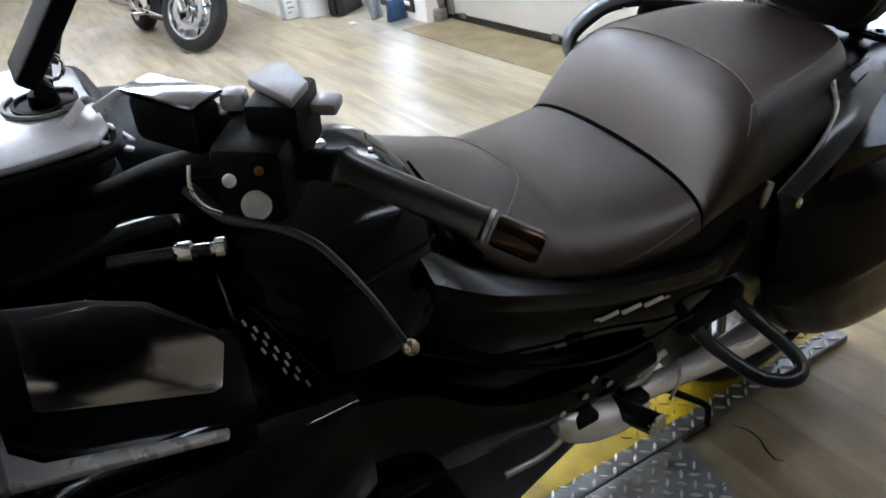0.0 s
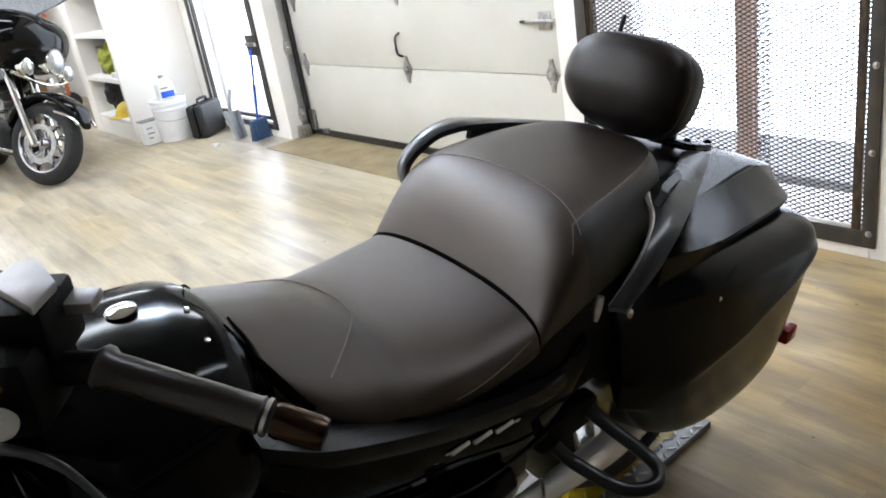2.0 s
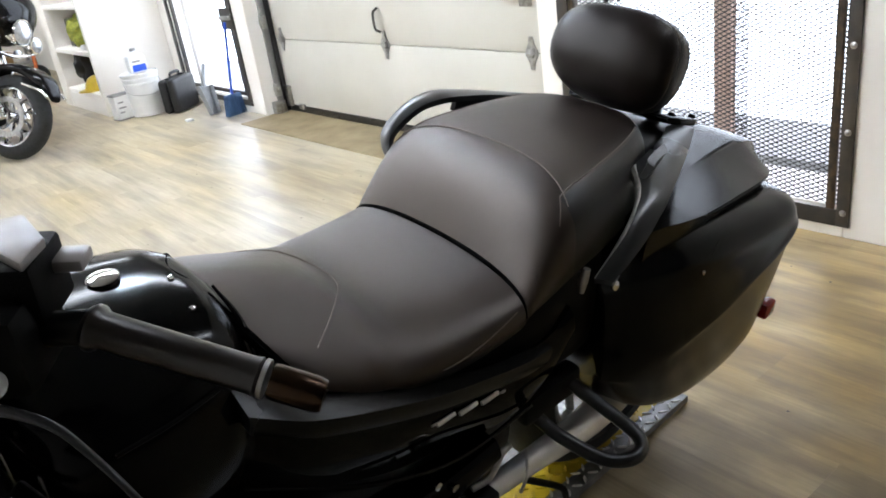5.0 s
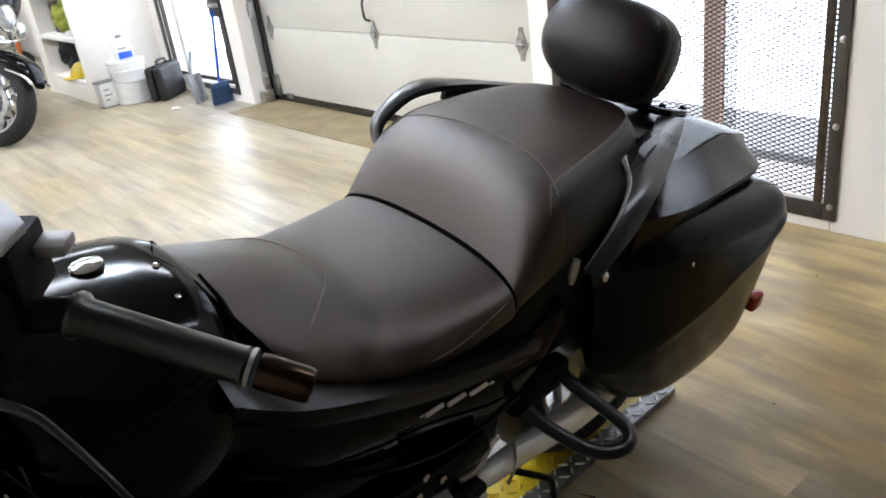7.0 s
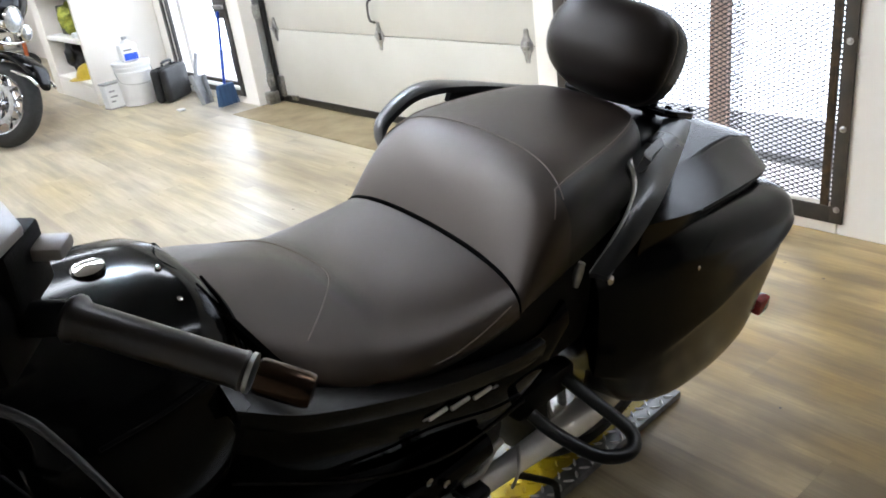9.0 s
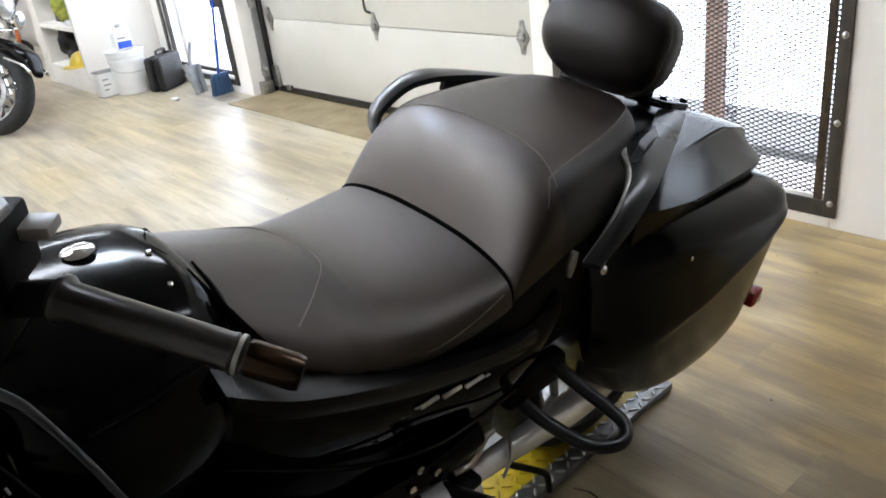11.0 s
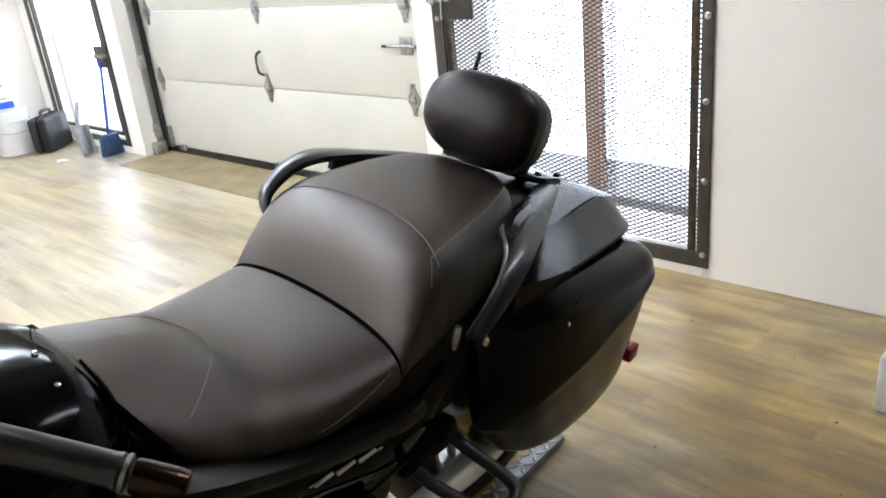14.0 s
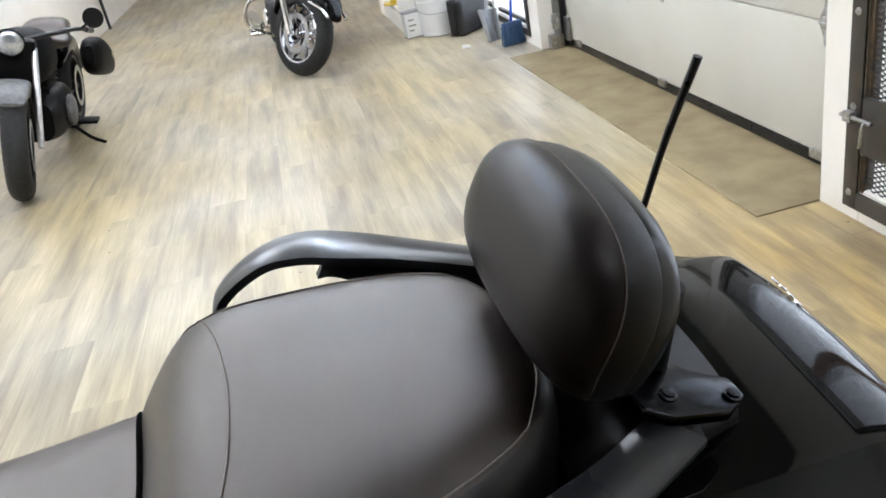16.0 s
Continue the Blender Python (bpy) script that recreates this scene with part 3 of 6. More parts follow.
rail_post2 = solid("screen_post", gate_mesh(1.645, 1.735, 0.09, 2.4, 2.53, 0.020, 0.016), MESHSTEEL, "dark mesh screen strip beyond the gate", "screen", smooth=False)
structure("backdrop", box((3.2, -0.6, -0.3), (3.25, 14.0, 3.4)), DAYLIGHT, "bright overcast daylight beyond the doorways")


def garage_door():
    t = thing("garage_door", "closed cream sectional garage door with zinc hardware", "garage door", pose(DOOR_X, 0, 0))
    y0, y1 = 1.80, 4.655
    zs = [0.055, 0.560, 1.035, 1.51, 1.985, 2.30]
    for a, b in zip(zs, zs[1:]):
        part("door_panel", box((0.0, y0, a + 0.002), (0.045, y1, b - 0.002), 0.006), DOORWHITE, t)
    part("bottom_seal", box((-0.004, y0, 0.008), (0.04, y1, 0.055), 0.006), RUBBER, t, "black rubber bottom seal")
    for z in zs[1:4]:
        for y in (1.93, 3.205, 4.545):
            h = part("hinge", hinge_shape(y, z), STEEL, t, "zinc strap hinge")
            part("hinge_pin", rod((-0.016, y - 0.03, z), (-0.016, y + 0.03, z), 0.006), STEEL, h)
            part("hinge_knuckle", box((-0.020, y - 0.020, z - 0.022), (-0.0075, y + 0.020, z + 0.022), 0.004), STEEL, h)
    part("lift_handle", tube([(-0.004, 3.233, 0.640), (-0.035, 3.236, 0.660), (-0.042, 3.236, 0.71), (-0.035, 3.236, 0.765), (-0.004, 3.233, 0.785)], 0.008), BLACKSTEEL, t, "black lift handle")
    lock = part("side_lock", box((-0.012, 1.90, 0.79), (-0.001, 1.985, 0.88), 0.004), STEEL, t, "zinc slide lock")
    part("lock_bolt", rod((-0.024, 1.86, 0.835), (-0.024, 2.06, 0.835), 0.009), STEEL, lock)
    part("lock_tip", rod((-0.024, 2.06, 0.835), (-0.024, 2.10, 0.835), 0.008), RUBBER, lock)
    for y in (1.95, 3.23, 4.43):
        part("bottom_bracket", box((-0.022, y - 0.04, 0.035), (-0.001, y + 0.04, 0.075), 0.006), STEEL, t)
    for y in (1.845, 4.60):
        part("corner_bracket", box((-0.03, y - 0.035, 0.05), (-0.001, y + 0.035, 0.21), 0.006), STEEL, t)
    return t


def hinge_shape(y, z):
    pts = [(-0.012, -0.085), (0.012, -0.085), (0.020, -0.045), (0.042, -0.012), (0.042, 0.012), (0.020, 0.045), (0.012, 0.085), (-0.012, 0.085),
           (-0.020, 0.045), (-0.042, 0.012), (-0.042, -0.012), (-0.020, -0.045)]
    turn = Matrix(((0, 0, 1, 0), (1, 0, 0, 0), (0, 1, 0, 0), (0, 0, 0, 1)))
    return plate(pts, 0.006, Matrix.Translation((-0.001, y, z)) @ turn)


garage_door()


def door_track():
    t = thing("door_track", "grey steel garage door track with rollers along the jamb", "door track", pose(2.10, 4.66, 0))
    part("channel", box((-0.03, -0.012, 0.012), (0.02, 0.008, 2.3), 0.004), TRACKGREY, t)
    part("weather_strip", box((0.02, -0.03, 0.012), (0.055, 0.02, 2.3), 0.004), CASEBLACK, t, "dark weather strip")
    for z in (0.19, 0.70, 1.16, 1.6):
        b = part("roller_bracket", box((-0.05, -0.055, z - 0.05), (-0.005, -0.012, z + 0.05), 0.006), STEEL, t)
        part("roller", lathe([(0.004, -0.05), (0.024, -0.012), (0.024, 0.004), (0.006, 0.006)], along((-0.03, -0.02, z), (-0.03, 0.05, z))), STEEL, b)
    part("track_foot", box((-0.075, -0.04, 0.007), (0.02, 0.025, 0.10), 0.006), STEEL, t)


door_track()


def shelf_unit():
    t = thing("built_in_shelf", "white built-in shelving block with open cubbies", "shelf", pose(1.28, 6.40, 0))
    d, w, h = 0.695, 1.35, H - 0.01
    part("side_panel", box((0, 0, 0), (d, 0.045, h), 0.003), WALLWHITE, t)
    part("side_panel", box((0, w - 0.24, 0), (d, w, h), 0.003), WALLWHITE, t)
    part("back_panel", box((d - 0.03, 0.045, 0), (d, w - 0.24, h)), WALLWHITE, t)
    for z in (0.17, 0.55, 0.95, 1.35, 1.75):
        part("shelf_board", box((0.004, 0.045, z - 0.02), (d - 0.03, w - 0.24, z + 0.02), 0.003), WALLWHITE, t)
    part("plinth", box((0.004, 0.045, 0.0), (0.03, w - 0.24, 0.148), 0.003), WALLWHITE, t)


shelf_unit()


def cloth_heap(size, seed):
    rnd = random.Random(seed)
    bm = bmesh.new()
    bmesh.ops.create_icosphere(bm, subdivisions=4, radius=1.0)
    off = Vector((rnd.random() * 9, rnd.random() * 9, rnd.random() * 9))
    for v in bm.verts:
        n = v.co.normalized()
        k = 1 + 0.35 * noise.noise(n * 1.6 + off) + 0.16 * noise.noise(n * 4.5 + off)
        v.co = Vector((n.x * size[0], n.y * size[1], max(-0.8, n.z) * size[2])) * k
    low = min(v.co.z for v in bm.verts)
    bmesh.ops.translate(bm, vec=(0, 0, -low), verts=bm.verts[:])
    return bm


solid("safety_vest", cloth_heap((0.12, 0.17, 0.14), 3), HIVIS, "crumpled yellow-green safety vest on a white shelf", "safety vest", pose(1.41, 6.90, 0.571))
solid("folded_cloth", box((0, 0, 0), (0.20, 0.10, 0.05), 0.015), WHITEPLASTIC, "white folded cloth on a shelf", "cloth", pose(1.30, 6.62, 0.571))
solid("dark_box", box((0, 0, 0), (0.14, 0.20, 0.26), 0.01), CASEBLACK, "dark box standing on a white shelf", "box", pose(1.39, 7.12, 0.571))


def hard_hat():
    t = thing("hard_hat", "yellow hard hat lying on the lowest white shelf", "hard hat", pose(1.41, 6.88, 0.191))
    part("shell", lathe([(0.135, 0.0), (0.13, 0.02), (0.118, 0.06), (0.09, 0.105), (0.05, 0.128), (0.004, 0.135)]), HELMETYELLOW, t)
    part("brim", plate([(0.175 * math.cos(a) - 0.02, 0.145 * math.sin(a)) for a in [k * math.pi / 12 for k in range(24)]], 0.008, Matrix.Translation((0, 0, 0.010)), 0.002), HELMETYELLOW, t)


hard_hat()
solid("tool_bag", cloth_heap((0.13, 0.12, 0.19), 5), CASEBLACK, "dark soft tool bag beside a hard hat on the lowest shelf", "bag", pose(1.46, 7.20, 0.191))
solid("small_bottles", box((0, 0, 0), (0.18, 0.25, 0.12), 0.03), INKGREY, "grey container on an upper shelf", "container", pose(1.40, 6.60, 0.971))


def bucket():
    t = thing("bucket", "white plastic five gallon bucket with a ribbed rim and lid", "bucket", pose(1.53, 6.06, 0.0))
    part("body", lathe([(0.128, 0.002), (0.132, 0.006), (0.146, 0.27), (0.152, 0.275), (0.152, 0.288), (0.147, 0.292), (0.148, 0.31), (0.155, 0.314), (0.155, 0.328),
                        (0.150, 0.332), (0.151, 0.35)]), WHITEPLASTIC, t)
    part("lid", lathe([(0.158, 0.345), (0.160, 0.362), (0.154, 0.368), (0.150, 0.360), (0.01, 0.358)]), WHITEPLASTIC, t)
    part("bail", tube([(-0.155, 0, 0.30), (-0.15, -0.09, 0.22), (-0.06, -0.152, 0.19), (0.06, -0.152, 0.19), (0.15, -0.09, 0.22), (0.155, 0, 0.30)], 0.003), STEEL, t)


bucket()


def jug():
    t = thing("water_jug", "clear white jug with a blue label standing on a bucket", "jug", pose(1.53, 6.05, 0.361))
    part("body", box((-0.075, -0.055, 0.0), (0.075, 0.055, 0.155), 0.025), WHITEPLASTIC, t)
    part("label", box((-0.055, -0.0585, 0.02), (0.06, -0.0553, 0.075), 0.001), BLUEPLASTIC, t, "blue label")
    part("neck", lathe([(0.05, 0.152), (0.03, 0.175), (0.02, 0.18), (0.02, 0.195)]), WHITEPLASTIC, t)
    part("cap", lathe([(0.024, 0.188), (0.024, 0.208), (0.004, 0.21)]), INKGREY, t)
    part("print_bar", box((-0.05, -0.0575, 0.095), (0.02, -0.0553, 0.110)), INKGREY, t)


jug()


def paint_can():
    t = thing("paint_can", "white rectangular can with grey print and a wire edge", "can", pose(1.345, 6.14, 0.0, 0, 0, 8))
    part("body", box((-0.085, -0.055, 0.001), (0.085, 0.055, 0.215), 0.008), WHITEPLASTIC, t)
    part("rim", box((-0.089, -0.059, 0.205), (0.089, 0.059, 0.219), 0.003), INKGREY, t)
    part("base_rim", box((-0.088, -0.058, 0.0), (0.088, 0.058, 0.010), 0.003), INKGREY, t)
    part("edge", box((0.080, -0.0585, 0.012), (0.090, -0.05, 0.204), 0.002), CASEBLACK, t)
    for z, a in ((0.145, 0.05), (0.10, 0.065), (0.06, 0.04)):
        part("print_bar", box((-0.06, -0.0575, z), (-0.06 + a, -0.0552, z + 0.012)), INKGREY, t)


paint_can()


def tool_case():
    t = thing("tool_case", "black moulded plastic tool case standing by the wall", "tool case", pose(1.76, 5.86, 0.0, 0, 0, -52))
    part("shell", box((-0.08, -0.18, 0.004), (-0.003, 0.18, 0.29), 0.032, None, 4), CASEBLACK, t)
    part("shell", box((0.003, -0.18, 0.004), (0.08, 0.18, 0.29), 0.032, None, 4), CASEBLACK, t)
    part("handle", tube([(0, -0.07, 0.285), (0, -0.06, 0.325), (0, 0.06, 0.325), (0, 0.07, 0.285)], 0.012), CASEBLACK, t)
    for y in (-0.11, 0.11):
        part("latch", box((-0.02, y - 0.025, 0.286), (0.02, y + 0.025, 0.298), 0.004), CASEBLACK, t)
    for z in (0.08, 0.15, 0.22):
        part("rib", box((-0.076, -0.15, z), (-0.069, 0.15, z + 0.025), 0.003), CASEBLACK, t)


tool_case()


def dust_pan():
    t = thing("dust_pan", "grey upright plastic dustpan leaning by the doorway", "dustpan", pose(1.80, 5.27, 0.0, 0, 0, 18))
    lean = pose(0, 0.02, 0.004, 90 - 14, 0, 0)
    part("pan", plate([(-0.035, 0.0), (0.045, 0.0), (0.068, 0.23), (-0.060, 0.25)], 0.010, lean, 0.003), GREYPLASTIC, t)
    part("side", plate([(-0.040, 0.0), (-0.032, 0.0), (-0.055, 0.25), (-0.064, 0.25)], 0.055, lean @ Matrix.Translation((0, 0, 0.045)), 0.003), GREYPLASTIC, t)
    part("side", plate([(0.042, 0.0), (0.050, 0.0), (0.074, 0.23), (0.065, 0.23)], 0.055, lean @ Matrix.Translation((0, 0, 0.045)), 0.003), GREYPLASTIC, t)
    part("handle", tube([(0.0, 0.06, 0.235), (0.02, 0.07, 0.30), (0.075, 0.09, 0.40)], 0.014), GREYPLASTIC, t)


dust_pan()


def broom():
    t = thing("broom", "blue broom with a short blue handle leaning on the door frame", "broom", pose(1.885, 5.06, 0.0, 0, 0, 12))
    part("handle", rod((0, 0, 0.17), (0.03, -0.085, 0.72), 0.011), BLUEPLASTIC, t, "blue handle")
    part("head_block", box((-0.078, -0.022, 0.130), (0.078, 0.022, 0.168), 0.01), BLUEBRISTLE, t)
    bm = bmesh.new()
    rnd = random.Random(4)
    for i in range(22):
        for j in range(4):
            x, y = -0.074 + i * 0.0070, -0.018 + j * 0.012
            add_tube(bm, [(x, y, 0.135), (x * 1.15 + rnd.uniform(-.006, .006), y * 1.3 + rnd.uniform(-.006, .006), 0.003)], 0.0042, sides=4, smooth_path=False)
    part("bristles", bm, BLUEBRISTLE, t, "faded blue bristles")


broom()
solid("paper_scrap", cloth_heap((0.035, 0.045, 0.012), 8), WHITEPLASTIC, "small white crumpled scrap lying on the floor", "scrap", pose(1.575, 5.29, 0.001))


def far_clutter():
    t = thing("cardboard_box", "brown cardboard box standing on the floor far back", "box", pose(0.95, 10.5, 0))
    part("body", box((0, 0, 0), (0.5, 0.4, 0.38), 0.006), CARDBOARD, t)
    part("flap", box((0, -0.15, 0.375), (0.5, 0.0, 0.382), 0.002, pose(0, 0, 0.0, 8)), CARDBOARD, t)
    solid("storage_bin", box((0, 0, 0), (0.42, 0.35, 0.40), 0.02), WHITEPLASTIC, "white storage bin with a green mark", "bin", pose(0.90, 10.55, 0.385))
    hand = thing("hand_truck", "orange and black hand truck leaning on a shelf", "hand truck", pose(1.46, 9.45, 0, 0, 0, -15))
    for y in (-0.16, 0.16):
        part("upright", tube([(0, y, 0.14), (0.04, y, 0.9), (0.02, y * 0.6, 1.2)], 0.014), ORANGE, hand)
        part("wheel", lathe([(0.02, -0.025), (0.11, -0.025), (0.125, 0), (0.11, 0.025), (0.02, 0.025)], along((0, y * 1.2, 0.125), (0, y * 1.2 + 0.1, 0.125))), TYRE, hand)
    for z in (0.35, 0.65, 0.9):
        part("crossbar", rod((0.02, -0.16, z), (0.02, 0.16, z), 0.012), ORANGE, hand)
    part("toe_plate", box((-0.2, -0.19, 0.002), (0.02, 0.19, 0.012), 0.003), CASEBLACK, hand)
    rack = thing("storage_rack", "grey steel storage rack with assorted goods far back", "rack", pose(0.55, 11.3, 0))
    for x in (0, 1.3):
        for y in (0, 0.4):
            part("post", box((x, y, 0), (x + 0.04, y + 0.04, 1.9), 0.003), STEEL, rack)
    for z in (0.1, 0.8, 1.25, 1.7):
        part("shelf_board", box((0.0, -0.005, z), (1.34, 0.445, z + 0.03), 0.004), STEEL, rack)
    rnd = random.Random(12)
    mats = [REDPLASTIC, HELMETYELLOW, WHITEPLASTIC, PINK, GREENCLOTH, CASEBLACK, BLUEPLASTIC, CARDBOARD]
    words = ["red", "yellow", "white", "pink", "green", "black", "blue", "brown"]
    for z in (0.832, 1.282):
        x = 0.05
        while x < 1.2:
            w, h, k = rnd.uniform(0.10, 0.22), rnd.uniform(0.12, 0.30), rnd.randrange(8)
            solid("goods_box", box((0, 0, 0), (w, 0.3, h), 0.01), mats[k], words[k] + " boxed goods on a steel rack", "box", pose(0.55 + x, 11.35, z), "rack goods")
            x += w + 0.03


far_clutter()
solid("wall_stand", tube([(-2.02, 11.2, 0.012), (-2.03, 11.25, 0.5), (-2.07, 11.3, 1.3)], 0.02), CASEBLACK, "dark pole leaning on the white wall", "pole")
solid("white_box", box((0, 0, 0), (0.35, 0.42, 0.17), 0.006), WHITEPLASTIC, "low white box standing on the floor by the wall", "box", pose(1.40, -0.93, 0.001))

# ---- tread plate stand under the motorcycle ----


def tread_stand():
    t = thing("tread_plate_stand", "aluminium tread plate wheel stand with a yellow stripe on the floor", "stand", pose(0, 0.19, 0, 0, 0, 3))
    top = 0.020
    left, right = -0.125, 0.42
    part("deck", box((-1.75, left, 0.0), (0.80, right, top), 0.003), DIAMOND, t)
    part("stripe", box((-1.74, left + 0.044, top - 0.002), (0.79, left + 0.19, top + 0.0016), 0.0005), YELLOW, t, "yellow safety stripe")
    arc = [(0.20 - 0.42 * (1 - math.cos(a)), left - 0.015 - 0.42 * math.sin(a)) for a in [k * math.pi / 2 / 14 for k in range(15)]]
    wing = [(0.20, left - 0.002)] + arc + [(-0.95, arc[-1][1]), (-0.95, left - 0.002)]
    part("side_wing", plate(wing, top - 0.004, Matrix.Translation((0, 0, top - 0.004))), DIAMOND, t, "rounded tread plate side wing")
    # raised tread lugs, crossing in pairs
    bm = bmesh.new()

    def lug(bm, x, y, z, a):
        m = pose(x, y, z, 0, 0, a)
        pts = [(-0.0135, 0), (-0.006, 0.0036), (0.006, 0.0036), (0.0135, 0), (0.006, -0.0036), (-0.006, -0.0036)]
        lo = [bm.verts.new(m @ Vector((*p, 0))) for p in pts]
        hi = [bm.verts.new(m @ Vector((p[0] * 0.8, p[1] * 0.45, 0.0036))) for p in pts]
        for i in range(6):
            j = (i + 1) % 6
            bm.faces.new((lo[i], lo[j], hi[j], hi[i]))
        bm.faces.new(hi)

    step = 0.0295
    painted = bmesh.new()
    for i in range(47):
        for j in range(7):
            x, y = -0.60 + step * i, left + 0.012 + step * j
            on_stripe = left + 0.044 < y < left + 0.19
            if on_stripe and x < 0.10:
                continue    # the paint lies thick and smooth here
            lug(painted if on_stripe else bm, x, y, top + (0.0016 if on_stripe else 0), 45 if (i + j) % 2 else -45)
    part("tread_pattern", bm, LUGSTEEL, t, "raised tread lugs", smooth=False)["kind"] = "stuff"
    part("painted_tread", painted, YELLOW, t, "yellow painted tread lugs", smooth=False)["kind"] = "stuff"
    bm = bmesh.new()
    pitch = 0.0285 / math.sqrt(2)
    for i in range(-24, 25):
        for j in range(-24, 25):
            x, y = -0.22 + (i + j) * pitch, left - 0.22 + (i - j) * pitch
            lim = left - 0.015 - 0.42 * math.sqrt(max(0.0, 1 - ((x - 0.20) / 0.42 + 1) ** 2)) if x > -0.22 else left - 0.43
            if -0.62 < x < 0.18 and lim + 0.012 < y < left - 0.014:
                lug(bm, x, y, top - 0.004, 45 if (i + j) % 2 else -45)
    part("tread_pattern", bm, LUGSTEEL, t, "raised tread lugs", smooth=False)["kind"] = "stuff"


tread_stand()

# ---- the touring motorcycle: x to its rear, y to its right, z up ----
BIKE = Matrix.Translation((0, 0.19, 0.02)) @ Euler((0, 0, radians(3))).to_matrix().to_4x4() @ Euler((radians(10), 0, 0)).to_matrix().to_4x4()
bike = thing("touring_motorcycle", "black touring motorcycle with brown-black seat leaning on its side stand", "motorcycle", BIKE)

# seat stations: x, half width, skirt bottom, top, squareness
RIDER = [(-0.428, 0.085, 0.868, 0.907, 1.8), (-0.412, 0.120, 0.846, 0.903, 1.7), (-0.385, 0.155, 0.818, 0.893, 1.65), (-0.350, 0.184, 0.789, 0.880, 1.6), (-0.312, 0.199, 0.764, 0.866, 1.6), (-0.272, 0.208, 0.744, 0.849, 1.65),
         (-0.242, 0.213, 0.738, 0.832, 1.8), (-0.216, 0.217, 0.725, 0.812, 2.1), (-0.192, 0.220, 0.720, 0.796, 2.45), (-0.160, 0.224, 0.717, 0.786, 2.8), (-0.120, 0.227, 0.715, 0.779, 3.1), (-0.070, 0.229, 0.715, 0.775, 3.5),
         (-0.020, 0.230, 0.719, 0.774, 3.8), (0.006, 0.230, 0.722, 0.775, 3.8)]
PILLION = [(0.010, 0.230, 0.728, 0.776, 3.6), (0.022, 0.232, 0.736, 0.797, 3.6), (0.044, 0.234, 0.746, 0.829, 3.8), (0.072, 0.235, 0.754, 0.862, 4.2), (0.100, 0.234, 0.760, 0.886, 4.6), (0.130, 0.231, 0.765, 0.900, 5.0),
           (0.165, 0.227, 0.768, 0.906, 5.2), (0.220, 0.218, 0.770, 0.909, 5.2), (0.280, 0.205, 0.773, 0.911, 5.2), (0.340, 0.187, 0.776, 0.912, 5.0), (0.390, 0.163, 0.780, 0.911, 4.8), (0.422, 0.135, 0.785, 0.906, 4.4),
           (0.446, 0.102, 0.790, 0.896, 4.0), (0.460, 0.068, 0.798, 0.878, 3.4), (0.467, 0.03, 0.806, 0.854, 3.0)]


def skewed(x, y, z):
    """The worn seat sits a little twisted on its base."""
    return (x + 0.07 * y + 0.026 * math.exp(-(x / 0.07) ** 2) * (1 - (y / 0.235) ** 2), y, z - 0.03 * y)


def seat_at(table, x):
    q = spline(table, 10)
    xs = [p[0] for p in q]
    return [float(np.interp(x, xs, [p[k] for p in q])) for k in range(1, 5)]


def seat_point(table, x, f, lift=0.0):
    """A point on the seat's top at station x; f from -1 (left skirt) to 1 (right)."""
    w, ze, zt, n = seat_at(table, x)
    a = f * math.pi / 2
    return skewed(x, (w + lift) * math.copysign(abs(math.sin(a)) ** (2 / n), a), ze + (zt - ze + lift) * abs(math.cos(a)) ** (2 / n))


def seat_on(table, x, y, lift=0.0006):
    w, ze, zt, n = seat_at(table, x)
    return skewed(x, y, ze + (zt - ze) * max(0.0, 1 - abs(y / w) ** n) ** (1 / n) + lift)


def seat_shell(table):
    bm = bmesh.new()
    loops = []
    for x, w, ze, zt, n in spline(table, 6):
        lp = []
        for k in range(41):
            a = (k / 20 - 1) * math.pi / 2
            s, c = math.sin(a), max(0.0, math.cos(a))
            lp.append(Vector(skewed(x, w * math.copysign(abs(s) ** (2 / n), s), ze + (zt - ze) * c ** (2 / n))))
        lp += [Vector(skewed(x, w * 0.94, ze - 0.02)), Vector(skewed(x, -w * 0.94, ze - 0.02))]
        loops.append(lp)
    return rings(bm, loops)


rider = part("rider_seat", seat_shell(RIDER), LEATHER, bike, "brown-black stitched vinyl rider seat")
pillion = part("passenger_seat", seat_shell(PILLION), LEATHER, bike, "brown-black stitched vinyl passenger seat")
# side gussets below the passenger seat's stitched top panel: shade painted as darker vinyl
pillion.data.materials.append(LEATHER_DARK)
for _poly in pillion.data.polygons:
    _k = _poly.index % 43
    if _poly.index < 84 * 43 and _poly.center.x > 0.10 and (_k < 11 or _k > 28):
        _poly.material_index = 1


def stitch(name, pts, parent, r=0.0011):
    part(name, tube(pts, r, sides=5, n=3), THREAD, parent, "pale stitching")


stitch("stitching", [seat_on(RIDER, -0.200 - 0.108 * (abs(y) / 0.15) ** 1.8, y) for y in [0.158 * (k / 12 - 1) for k in range(25)]], rider)
for s in (-1, 1):
    stitch("stitching", [seat_point(RIDER, -0.16 + 0.15 * k / 8, s * (0.97 - 0.16 * (k / 8) ** 2), 0.0006) for k in range(9)], rider)
    stitch("stitching", [seat_point(PILLION, 0.117 + 0.30 * k / 14, s * (0.42 - 0.02 * k / 14), 0.0006) for k in range(15)], pillion)
    stitch("stitching", [seat_point(PILLION, 0.090 + 0.027 * k / 8, s * (0.62 - 0.20 * k / 8), 0.0006) for k in range(9)], pillion)
